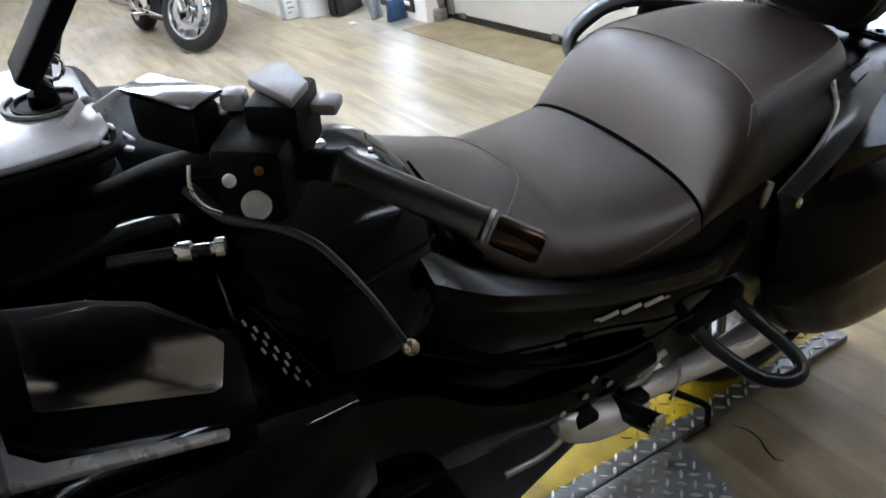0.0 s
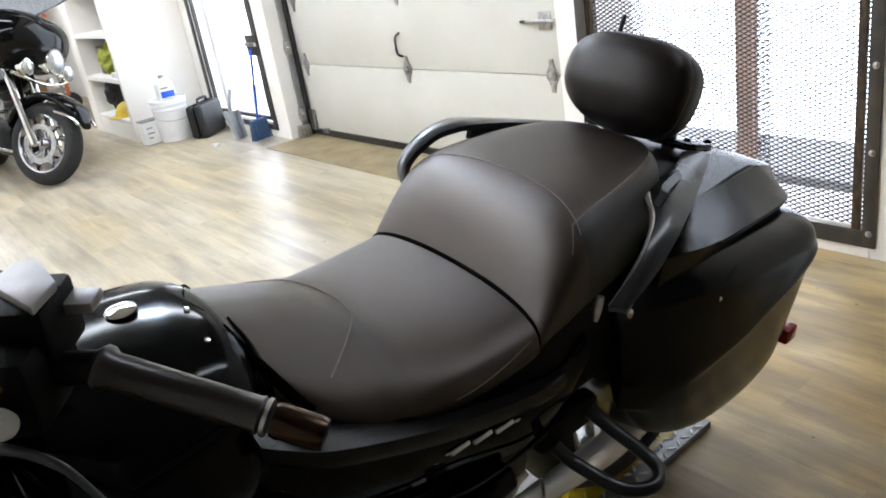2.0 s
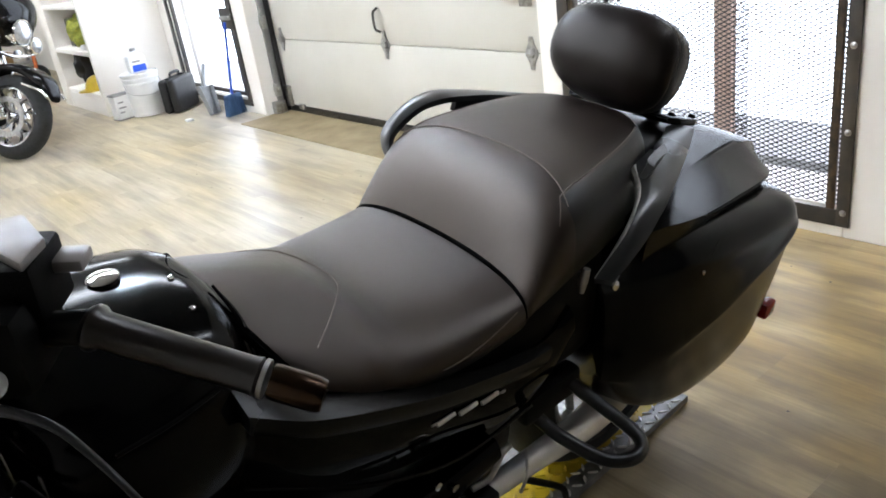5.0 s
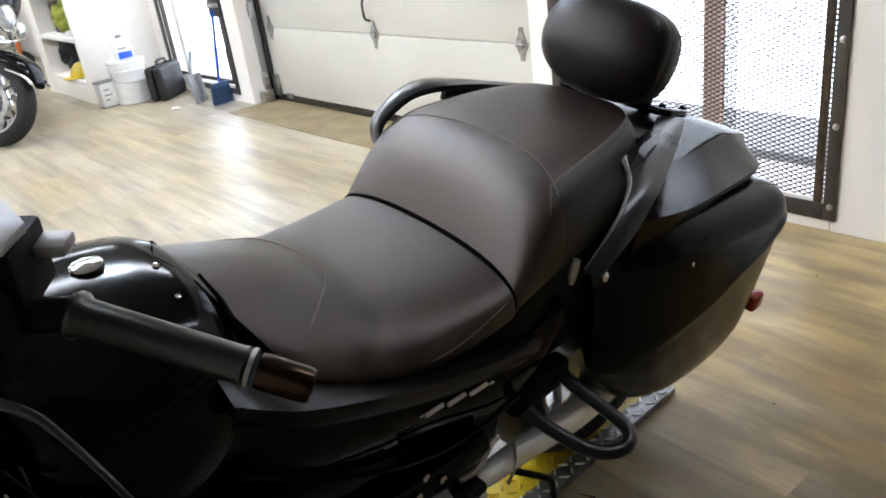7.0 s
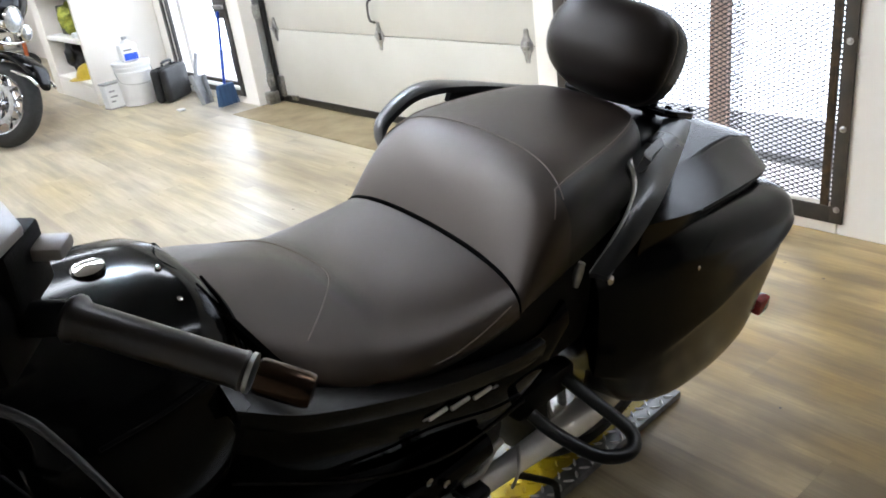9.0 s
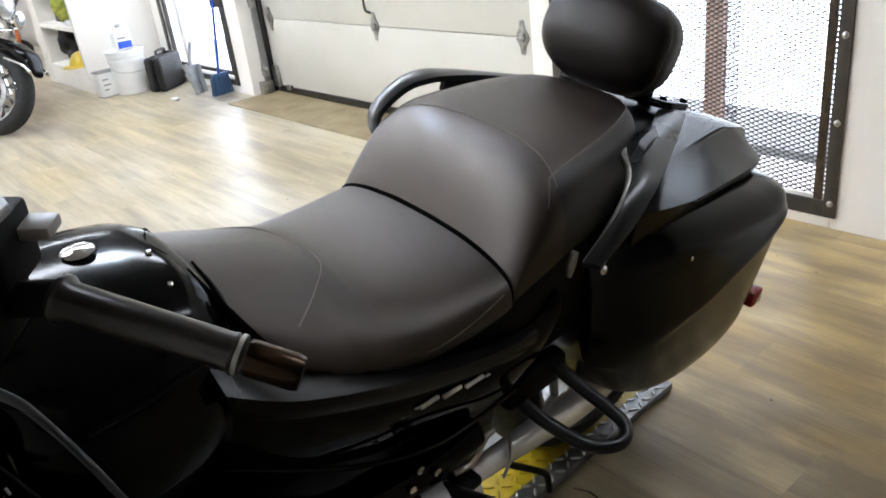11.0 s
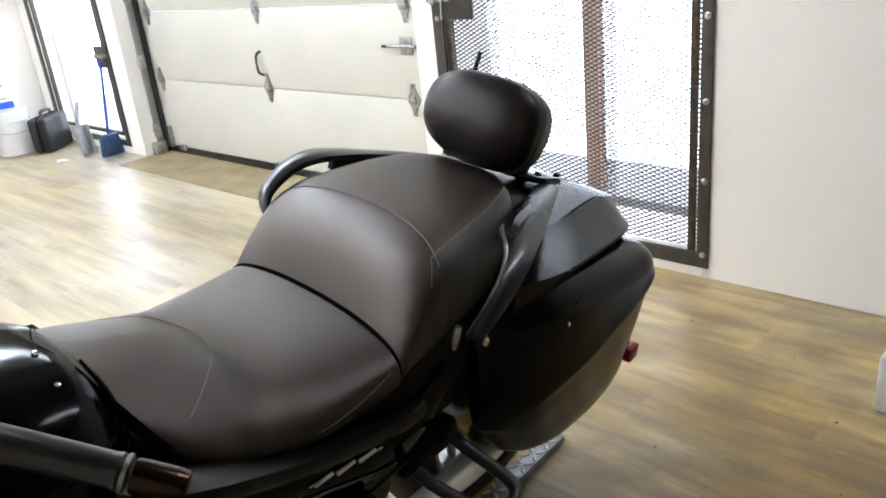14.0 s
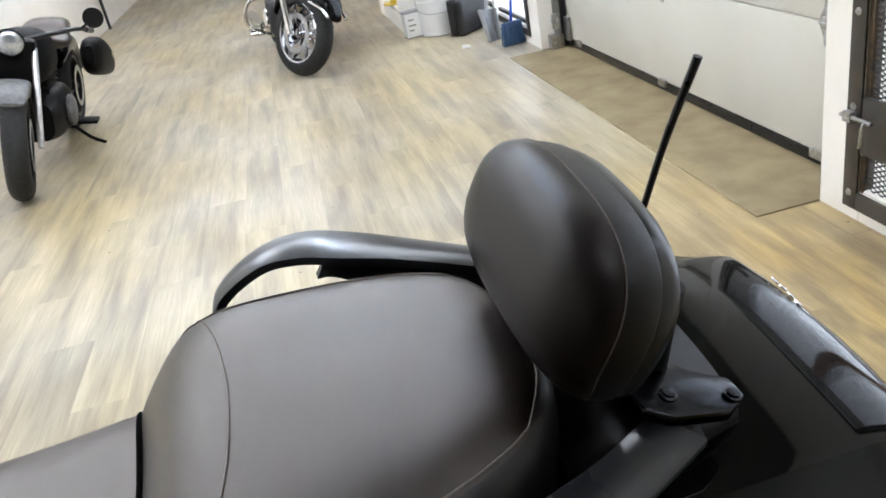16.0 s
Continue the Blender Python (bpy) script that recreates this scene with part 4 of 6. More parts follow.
stitch("stitching", [seat_on(PILLION, 0.163 - 0.046 * (abs(f) / 0.209) ** 2.1, f) for f in [0.209 * (k / 12 - 1) for k in range(25)]], pillion)
stitch("stitching", [seat_point(PILLION, 0.450 - 0.033 * abs(f) ** 2, f * 0.40, 0.0006) for f in [k / 8 - 1 for k in range(17)]], pillion)
# Black tube paints in the shade of the open seam between the seats.
part("seam_gap", tube([(p[0] + 0.001, p[1], p[2] - 0.0005, 0.0012 + 0.0048 * (1 - abs(f) ** 2.2) * (0.75 + 0.25 * f)) for f, p in [(f, seat_point(RIDER, 0.006, f)) for f in [0.97 * (k / 14 - 1) for k in range(29)]]], 0.0042, sides=8, n=2), GAPBLACK, rider, "black strip for the shaded gap between the two seats")
part("seat_trim", tube([seat_point(RIDER, -0.437 + 0.075 * abs(f) ** 1.6, f, 0.002) for f in [k / 10 - 1 for k in range(21)]], 0.008, sides=6, n=3), GAPBLACK, rider, "black trim round the seat nose")

# body under the seat
part("seat_base", hull([(-0.42, 0.09, 0.60, 0.84), (-0.30, 0.17, 0.56, 0.775), (-0.15, 0.205, 0.54, 0.74), (0.0, 0.21, 0.54, 0.765), (0.15, 0.205, 0.50, 0.80), (0.32, 0.18, 0.50, 0.80), (0.46, 0.14, 0.55, 0.79)], 3.6), MATT, bike, "black seat base")
tank = part("tank_shelter", hull([(-0.400, 0.120, 0.66, 0.892), (-0.414, 0.148, 0.65, 0.907), (-0.440, 0.172, 0.64, 0.918), (-0.480, 0.187, 0.62, 0.924), (-0.53, 0.196, 0.60, 0.927), (-0.58, 0.198, 0.60, 0.926), (-0.63, 0.186, 0.60, 0.919), (-0.665, 0.160, 0.62, 0.912), (-0.69, 0.11, 0.66, 0.895)], 2.6), TANKPAINT, bike, "glossy black tank cover")
part("fuel_lock", lathe([(0.0195, 0), (0.0195, 0.005), (0.015, 0.008), (0.009, 0.0075), (0.004, 0.009)], pose(-0.510, 0.012, 0.9258, 0, -3), 20), CHROME, tank, "chrome lock cap")
part("lid_seam", tube([(-0.425, -0.150, 0.845), (-0.465, -0.172, 0.850), (-0.53, -0.186, 0.848), (-0.60, -0.185, 0.842)], 0.003, sides=6), MATT, tank)
part("tank_lip", tube([(-0.408, -0.060, 0.905, 0.002), (-0.404, -0.105, 0.880, 0.004), (-0.406, -0.138, 0.846, 0.004), (-0.412, -0.150, 0.82, 0.002)], 0.004, sides=8), GLOSS, tank, "glossy rear lip")
for p, up in (((-0.445, -0.029, 0.9178), (0, -0.02, 0.1)), ((-0.452, -0.092, 0.9075), (0.01, -0.06, 0.1))):
    part("lid_rivet", lathe([(0.0042, -0.004), (0.0042, 0.002), (0.003, 0.004), (0.001, 0.0045)], along(p, Vector(p) + Vector(up)), 10), CHROME, tank)


def side_panel(s):
    """Curved side cover strip below the seat, with lower engine covers."""
    ledge = []
    for x, yi, zi, yo, zo in spline([(-0.46, 0.150, 0.848, 0.205, 0.818), (-0.41, 0.178, 0.815, 0.236, 0.800), (-0.36, 0.186, 0.785, 0.247, 0.781), (-0.27, 0.198, 0.742, 0.250, 0.745), (-0.20, 0.207, 0.716, 0.250, 0.719), (-0.12, 0.216, 0.695, 0.250, 0.697), (-0.02, 0.224, 0.674, 0.248, 0.672), (0.04, 0.232, 0.668, 0.244, 0.665)], 5):
        ledge.append([Vector((x, s * yi, zi)), Vector((x, s * (yi + yo) / 2, (zi + zo) / 2 + 0.002)), Vector((x, s * yo, zo)), Vector((x, s * (yo + 0.002), zo - 0.006)), Vector((x, s * (yo - 0.004), zo - 0.030)), Vector((x, s * (yi - 0.02), zi - 0.04))])
    strip = part("side_strip", rings(bmesh.new(), ledge), GREYGLOSS, bike, "black painted ledge below the seat")
    cover = part("side_cover", side_sheet([(-0.46, 0.81, 0.66, 0.15), (-0.38, 0.758, 0.62, 0.178), (-0.26, 0.715, 0.57, 0.190), (-0.15, 0.690, 0.545, 0.194), (-0.03, 0.660, 0.535, 0.211), (0.06, 0.655, 0.56, 0.216), (0.12, 0.69, 0.62)], s * 0.216), GLOSS, bike, "glossy black side cover")
    return cover


def side_sheet(rows, y):
    """A thick, slightly bulged sheet between upper and lower edges along x."""
    bm = bmesh.new()
    loops = []
    sg = math.copysign(1, y)
    for x, zt, zb, wide in spline([(*r, abs(y))[:4] for r in rows], 5):
        y = sg * wide
        lp = []
        for k in range(9):
            f = k / 8
            lp.append(Vector((x, y + sg * 0.012 * math.sin(f * math.pi), zb + (zt - zb) * f)))
        lp += [Vector((x, y - sg * 0.05, zt)), Vector((x, y - sg * 0.05, zb))]
        loops.append(lp)
    return rings(bm, loops)


covers = [side_panel(-1), side_panel(1)]
for s, cv in zip((-1, 1), covers):
    # the chrome name strip, as plain bars
    for a, b, h in ((0.0, 0.30, 0.0068), (0.325, 0.63, 0.0068), (0.655, 0.96, 0.0068), (-0.06, 0.01, 0.003), (0.96, 1.05, 0.003)):
        x0, x1 = -0.176 + 0.124 * a, -0.176 + 0.124 * b
        yb = s * (0.2055 + 0.019 * (a + b) / 2)
        part("name_bar", box((x0, -0.003, -h / 2), (x1, 0.003, h / 2), 0.0015, Matrix.Translation((0, yb, 0.620 - 0.002 * (a + b) / 2)) @ Euler((s * radians(30), 0, 0)).to_matrix().to_4x4()), PIPECHROME, cv, "chrome name strip")
    part("cover_edge", tube([(-0.46, s * 0.152, 0.66), (-0.30, s * 0.206, 0.588), (-0.15, s * 0.226, 0.546), (0.02, s * 0.224, 0.545)], 0.004, sides=6), GREYGLOSS, cv)

# engine, frame and lower covers
part("engine_block", hull([(-1.00, 0.10, 0.22, 0.50), (-0.92, 0.21, 0.18, 0.60), (-0.70, 0.25, 0.16, 0.64), (-0.45, 0.235, 0.16, 0.62), (-0.25, 0.19, 0.18, 0.58), (-0.05, 0.15, 0.22, 0.56), (0.10, 0.11, 0.26, 0.54)], 3.2), DARKMETAL, bike, "dark flat-six engine block")
for s in (-1, 1):
    head = part("cylinder_cover", hull([(-0.99, 0.06, 0.26, 0.46), (-0.95, 0.10, 0.23, 0.50), (-0.72, 0.115, 0.22, 0.51), (-0.50, 0.10, 0.23, 0.50), (-0.46, 0.06, 0.26, 0.47)], 3.5, yc=s * 0.25), GLOSS, bike, "black cylinder head cover")
    for k in range(5):
        part("cover_fin", box((-0.93 + k * 0.09, s * 0.350, 0.29), (-0.90 + k * 0.09, s * 0.368, 0.44), 0.004), DARKMETAL, head)
    low = part("lower_panel", side_sheet([(-0.62, 0.70, 0.42), (-0.50, 0.66, 0.44), (-0.40, 0.58, 0.47), (-0.30, 0.53, 0.46), (-0.18, 0.51, 0.45), (-0.06, 0.52, 0.47)], s * 0.222), GLOSS, bike, "black lower engine panel")
    for x, z in ((-0.20, 0.53), (-0.215, 0.50), (-0.26, 0.487), (-0.165, 0.50)):
        part("frame_bolt", lathe([(0.007, 0), (0.007, 0.004), (0.002, 0.006)], along((x, s * 0.232, z), (x, s * 0.4, z)), 10), CHROME, low)
    part("round_cap", lathe([(0.024, 0), (0.024, 0.006), (0.019, 0.011), (0.004, 0.012)], along((-0.262, s * 0.200, 0.462), (-0.27, s * 0.5, 0.55)), 20), CHROME, bike, "round chrome cap")
    # header cover, pipe and muffler
    cov = part("pipe_cover", hull([(-0.262, 0.012, 0.430, 0.462), (-0.24, 0.026, 0.405, 0.468), (-0.19, 0.034, 0.382, 0.455), (-0.13, 0.035, 0.375, 0.434), (-0.075, 0.026, 0.375, 0.420)], 2.6, 24, s * 0.222), PIPECHROME, bike, "chrome exhaust pipe cover")
    for x, z in ((-0.215, 0.452), (-0.10, 0.425)):
        part("cover_slot", box((x - 0.022, s * 0.23 - 0.02, z - 0.008), (x + 0.022, s * 0.23 + 0.02, z + 0.012), 0.005), MATT, cov)
    part("exhaust_pipe", tube([(-0.10, s * 0.21, 0.402, 0.019), (0.05, s * 0.21, 0.389, 0.023), (0.22, s * 0.205, 0.370, 0.031), (0.38, s * 0.18, 0.365, 0.040), (0.60, s * 0.155, 0.385, 0.050), (0.84, s * 0.15, 0.385, 0.050)], 0.03, sides=20), PIPECHROME, bike, "chrome exhaust pipe and muffler")
    part("heat_strap", tube([(0.03, s * 0.21, 0.425), (0.0, s * 0.240, 0.412), (-0.01, s * 0.236, 0.372)], 0.003, sides=6), ALLOY, bike)
    peg = part("foot_peg", tube([(-0.135, s * 0.20, 0.420, 0.011), (-0.130, s * 0.25, 0.426, 0.018), (-0.120, s * 0.295, 0.435, 0.020), (-0.118, s * 0.305, 0.437, 0.016)], 0.018, sides=14), RUBBER, bike, "black rubber foot peg")
    part("peg_cap", lathe([(0.0195, -0.006), (0.0202, -0.003), (0.0202, 0.001), (0.014, 0.005), (0.003, 0.006)], along((-0.118, s * 0.304, 0.437), (-0.114, s * 0.34, 0.443)), 18), CHROME, peg, "chrome peg end")
    part("peg_bracket", box((-0.18, s * 0.19 - 0.02, 0.40), (-0.10, s * 0.19 + 0.02, 0.44), 0.01), DARKMETAL, peg)
    loop = [(0.055, s * 0.215, 0.485), (0.062, s * 0.255, 0.470), (0.085, s * 0.325, 0.452), (0.115, s * 0.357, 0.448), (0.146, s * 0.364, 0.450), (0.168, s * 0.345, 0.457), (0.166, s * 0.305, 0.471), (0.155, s * 0.25, 0.492), (0.15, s * 0.21, 0.505)]
    part("bag_guard", tube(loop, 0.0125, sides=14), SATIN, bike, "black tubular guard loop")
    part("guard_mount", box((0.03, s * 0.19 - 0.02, 0.47), (0.18, s * 0.19 + 0.02, 0.53), 0.012), MATT, bike)

# side stand
part("side_stand", tube([(0.04, -0.13, 0.30), (0.17, -0.14, 0.185), (0.222, -0.150, 0.140), (0.248, -0.146, 0.100), (0.293, -0.122, 0.004)], 0.0075, sides=10), MATT, bike, "black side stand")
for a, b in (((-0.23, -0.22, 0.50), (-0.02, -0.215, 0.475)), ((-0.12, -0.225, 0.455), (-0.05, -0.225, 0.485)), ((-0.36, -0.225, 0.40), (-0.20, -0.22, 0.44))):
    part("linkage", tube([a, ((a[0] + b[0]) / 2, a[1] - 0.006, (a[2] + b[2]) / 2 - 0.01), b], 0.006, sides=8), ALLOY, bike, "bare metal linkage")


def wheel(parent, x, z, r, width, y=0.0, spokes=9, rimmat=ALLOY, disc=True):
    w = part("wheel", lathe([(r * 0.66, -width * 0.42), (r * 0.70, -width * 0.45), (r * 0.72, -width * 0.40), (r * 0.69, -width * 0.2), (r * 0.69, width * 0.2), (r * 0.72, width * 0.40), (r * 0.70, width * 0.45), (r * 0.66, width * 0.42), (r * 0.64, 0.0), (r * 0.66, -width * 0.42)],
             along((x, y, z), (x, y + 1, z)), 40), rimmat, parent, "polished wheel rim")
    prof = []
    for k in range(17):
        a = math.pi * (k / 16) * 1.16 - math.pi * 0.08
        prof.append((r * 0.80 + r * 0.20 * math.sin(a) if math.sin(a) > 0 else r * 0.74, -width * 0.5 * math.cos(a)))
    prof = [(r * 0.70, -width * 0.40)] + prof + [(r * 0.70, width * 0.40), (r * 0.70, -width * 0.40)]
    part("tyre", lathe(prof, along((x, y, z), (x, y + 1, z)), 48), TYRE, w, "black tyre")
    part("hub", lathe([(0.015, -width * 0.5), (0.035, -width * 0.42), (0.040, 0), (0.035, width * 0.42), (0.015, width * 0.5)], along((x, y, z), (x, y + 1, z)), 20), rimmat, w)
    for k in range(spokes):
        a = 2 * math.pi * k / spokes
        d = Vector((math.cos(a), 0, math.sin(a)))
        d2 = Vector((math.cos(a + 0.28), 0, math.sin(a + 0.28)))
        part("spoke", tube([tuple(Vector((x, y, z)) + d * 0.04), tuple(Vector((x, y, z)) + d * r * 0.4), tuple(Vector((x, y, z)) + d2 * r * 0.68)], 0.011, sides=8, n=4), rimmat, w)
    if disc:
        for s in (-1, 1):
            ys = y + s * width * 0.55
            part("brake_disc", lathe([(r * 0.35, -0.002), (r * 0.47, -0.002), (r * 0.47, 0.002), (r * 0.35, 0.002), (r * 0.35, -0.002)], along((x, ys, z), (x, ys + 1, z)), 40), STEEL, w, "steel brake disc")
    return w


wheel(bike, -1.22, 0.325, 0.325, 0.13)
wheel(bike, 0.50, 0.320, 0.320, 0.18)
part("front_fender", hull([(-1.56, 0.05, 0.42, 0.50), (-1.48, 0.085, 0.45, 0.60), (-1.34, 0.10, 0.56, 0.69), (-1.20, 0.105, 0.60, 0.71), (-1.06, 0.10, 0.55, 0.68), (-0.95, 0.085, 0.46, 0.58)], 2.6), GLOSS, bike, "black front fender")
for s in (-1, 1):
    part("fork_leg", rod((-1.22, s * 0.10, 0.33), (-0.93, s * 0.10, 0.98), 0.027), CHROME, bike, "chrome fork leg")
    part("lower_fairing", hull([(-1.12, 0.04, 0.40, 0.70), (-1.02, 0.09, 0.30, 0.75), (-0.86, 0.10, 0.32, 0.765), (-0.70, 0.075, 0.42, 0.765), (-0.60, 0.04, 0.52, 0.75)], 2.8, yc=s * 0.245), GLOSS, bike, "glossy black lower fairing")

# upper fairing, screen and dash
part("upper_fairing", hull([(-1.48, 0.10, 0.74, 0.92), (-1.40, 0.22, 0.68, 1.02), (-1.28, 0.33, 0.64, 1.10), (-1.14, 0.38, 0.64, 1.14), (-1.02, 0.38, 0.70, 1.13), (-0.95, 0.36, 0.78, 1.10)], 2.8), GLOSS, bike, "glossy black upper fairing")
part("windscreen", tube([(-1.30, 0, 1.10, 0.26), (-1.18, 0, 1.24, 0.24), (-1.10, 0, 1.33, 0.18)], 0.2, sides=24, flat=0.06, up=(0.6, 0, 0.8)), GLASSY, bike, "short smoked windscreen")
part("inner_cowl", hull([(-1.02, 0.31, 0.76, 1.05), (-0.965, 0.25, 0.77, 1.045), (-0.935, 0.14, 0.92, 1.04), (-0.82, 0.12, 0.94, 1.03), (-0.75, 0.09, 0.96, 1.02)], 3.2), MATT, bike, "black inner cowl below the dash")
part("dash_tunnel", hull([(-0.86, 0.10, 0.93, 1.03), (-0.74, 0.12, 0.92, 1.03), (-0.64, 0.13, 0.90, 1.0), (-0.58, 0.10, 0.90, 0.965)], 3.0, yc=0.06), MATT, bike, "black tunnel between dash and tank")
dash = part("dash_panel", plate([(-0.752, -0.085), (-0.770, -0.115), (-0.82, -0.122), (-0.93, -0.122), (-0.93, 0.122), (-0.82, 0.122), (-0.770, 0.115), (-0.752, 0.085)], 0.010, Matrix.Translation((0, 0, 1.075)), 0.004), SILVERPANEL, bike, "silver ignition panel")
part("dash_base", plate([(-0.754, -0.083), (-0.771, -0.113), (-0.82, -0.120), (-0.93, -0.120), (-0.93, 0.120), (-0.82, 0.120), (-0.771, 0.113), (-0.754, 0.083)], 0.040, Matrix.Translation((0, 0, 1.066)), 0.004), MATT, bike, "black base of the ignition panel")
part("dash_rim", tube([(-0.93, -0.127, 1.06), (-0.82, -0.128, 1.06), (-0.767, -0.119, 1.06), (-0.746, -0.085, 1.06), (-0.746, 0.085, 1.06), (-0.767, 0.119, 1.06), (-0.82, 0.128, 1.06), (-0.93, 0.127, 1.06)], 0.007, sides=8, n=3), MATT, dash)
ign = part("ignition_lock", lathe([(0.033, 0.0), (0.033, 0.003), (0.029, 0.004), (0.027, -0.002), (0.016, -0.002), (0.014, 0.012), (0.004, 0.013)], pose(-0.795, 0.000, 1.0755), 28), MATT, dash, "black ignition lock")
part("lock_rim", tube([(-0.795 + 0.040 * math.cos(a), 0.040 * math.sin(a), 1.077) for a in [math.pi * (0.75 + 1.1 * k / 12) for k in range(13)]], 0.003, sides=6, n=2), INKGREY, dash, "grey rim beside the lock")
key = part("key", box((-0.012, -0.0015, 0.012), (0.012, 0.0015, 0.046), 0.002, pose(-0.795, 0.0, 1.076, 20, 0, 30)), CHROME, ign, "key in the ignition")
part("dash_switch", box((-0.872, -0.09, 1.076), (-0.850, -0.03, 1.086), 0.004), MATT, dash)
kr = part("key_ring", tube([(-0.778 + 0.013 * math.cos(a), 0.020 + 0.004 * math.sin(a), 1.104 + 0.013 * math.sin(a)) for a in [k * math.pi / 6 for k in range(13)]], 0.0022, sides=6, n=2), CHROME, bike, "bunch of keys on a ring")
for k, (x, y, z) in enumerate(((-0.789, 0.016, 1.092), (-0.775, -0.012, 1.089), (-0.768, -0.049, 1.086), (-0.743, -0.059, 1.086), (-0.777, -0.066, 1.084), (-0.752, -0.052, 1.064), (-0.743, -0.085, 1.062), (-0.752, -0.105, 1.058))):
    part("key", box((-0.016, -0.0055, -0.002), (0.016, 0.0055, 0.002), 0.002, pose(x, y, z, 24 * k, 20, 70 + 38 * k)), (CHROME, RUSTY, ALLOY, EDGEMETAL, EDGEMETAL, RUSTY, EDGEMETAL, EDGEMETAL)[k], kr)
part("screen_strut", tube([(-0.806, 0.010, 1.104, 0.033), (-0.760, 0.006, 1.165, 0.033), (-0.690, 0.0, 1.26, 0.032)], 0.033, sides=20, flat=0.35, up=(0.8, 0, -0.6), square=7.0, smooth_path=False), MATT, bike, "flat black strut over the dash")

# glossy pocket lid on the left fairing shelf
TILT = Matrix.Translation((0, -0.15, 0.84)) @ Euler((radians(12), 0, 0)).to_matrix().to_4x4()
pocket = part("pocket_frame", plate([(-0.940, 0.030), (-0.943, -0.036), (-0.913, -0.067), (-0.740, -0.120), (-0.712, -0.116), (-0.697, -0.030), (-0.768, 0.070), (-0.827, 0.104), (-0.931, 0.140)], 0.018, TILT, 0.007), MATT, bike, "black frame of a fairing pocket")
part("pocket_glass", plate([(-0.906, 0.100), (-0.911, -0.022), (-0.900, -0.030), (-0.748, -0.087), (-0.738, -0.084), (-0.715, -0.032), (-0.729, -0.002), (-0.778, 0.061), (-0.824, 0.086)], 0.005, TILT @ Matrix.Translation((0, 0, 0.004)), 0.0012), MIRROR, pocket, "mirror-glossy pocket lid")
part("pocket_edge", plate([(-0.965, 0.010), (-0.949, 0.018), (-0.945, -0.044), (-0.917, -0.072), (-0.828, -0.098), (-0.747, -0.122), (-0.752, -0.131), (-0.836, -0.112), (-0.951, -0.086), (-0.970, -0.078)], 0.012, TILT @ Matrix.Translation((0, 0, -0.013)), 0.003), EDGEMETAL, pocket, "bright edge strip")
_vy = Vector((-0.38, 0.78, 0.50)).normalized()
_vz = Vector((-0.30, -0.50, 0.65))
_vz = (_vz - _vy * _vz.dot(_vy)).normalized()
_vx = _vy.cross(_vz)
VENT = Matrix.Translation((-0.689, -0.285, 0.884)) @ Matrix((_vx, _vy, _vz)).transposed().to_4x4()
grille = part("vent_panel", plate([(-0.014, -0.055), (0.016, -0.055), (0.020, 0.055), (-0.008, 0.055)], 0.012, VENT, 0.003), GAPBLACK, bike, "black slotted vent panel")
for i in range(4):
    for j in range(4):
        if (i, j) not in ((0, 3), (3, 0)):
            part("vent_slot", box((-0.0012, -0.0036, 0), (0.0012, 0.0036, 0.0018), 0.0005, VENT @ pose(0.003 + 0.0030 * j - 0.0035 * i, 0.046 - 0.0125 * j - 0.0165 * i, 0.0008, 0, 0, -14), 1), ALLOY, grille)
part("clutch_hose", tube([(-0.80, -0.20, 0.995), (-0.745, -0.225, 0.998), (-0.715, -0.238, 0.998)], 0.006, sides=8), RUBBER, bike)
part("hose_fitting", lathe([(0.008, 0), (0.010, 0.004), (0.010, 0.016), (0.006, 0.018), (0.006, 0.036), (0.010, 0.038), (0.010, 0.046), (0.004, 0.048)], along((-0.745, -0.224, 0.998), (-0.695, -0.245, 0.998)), 12), CHROME, bike, "bright hose fitting")


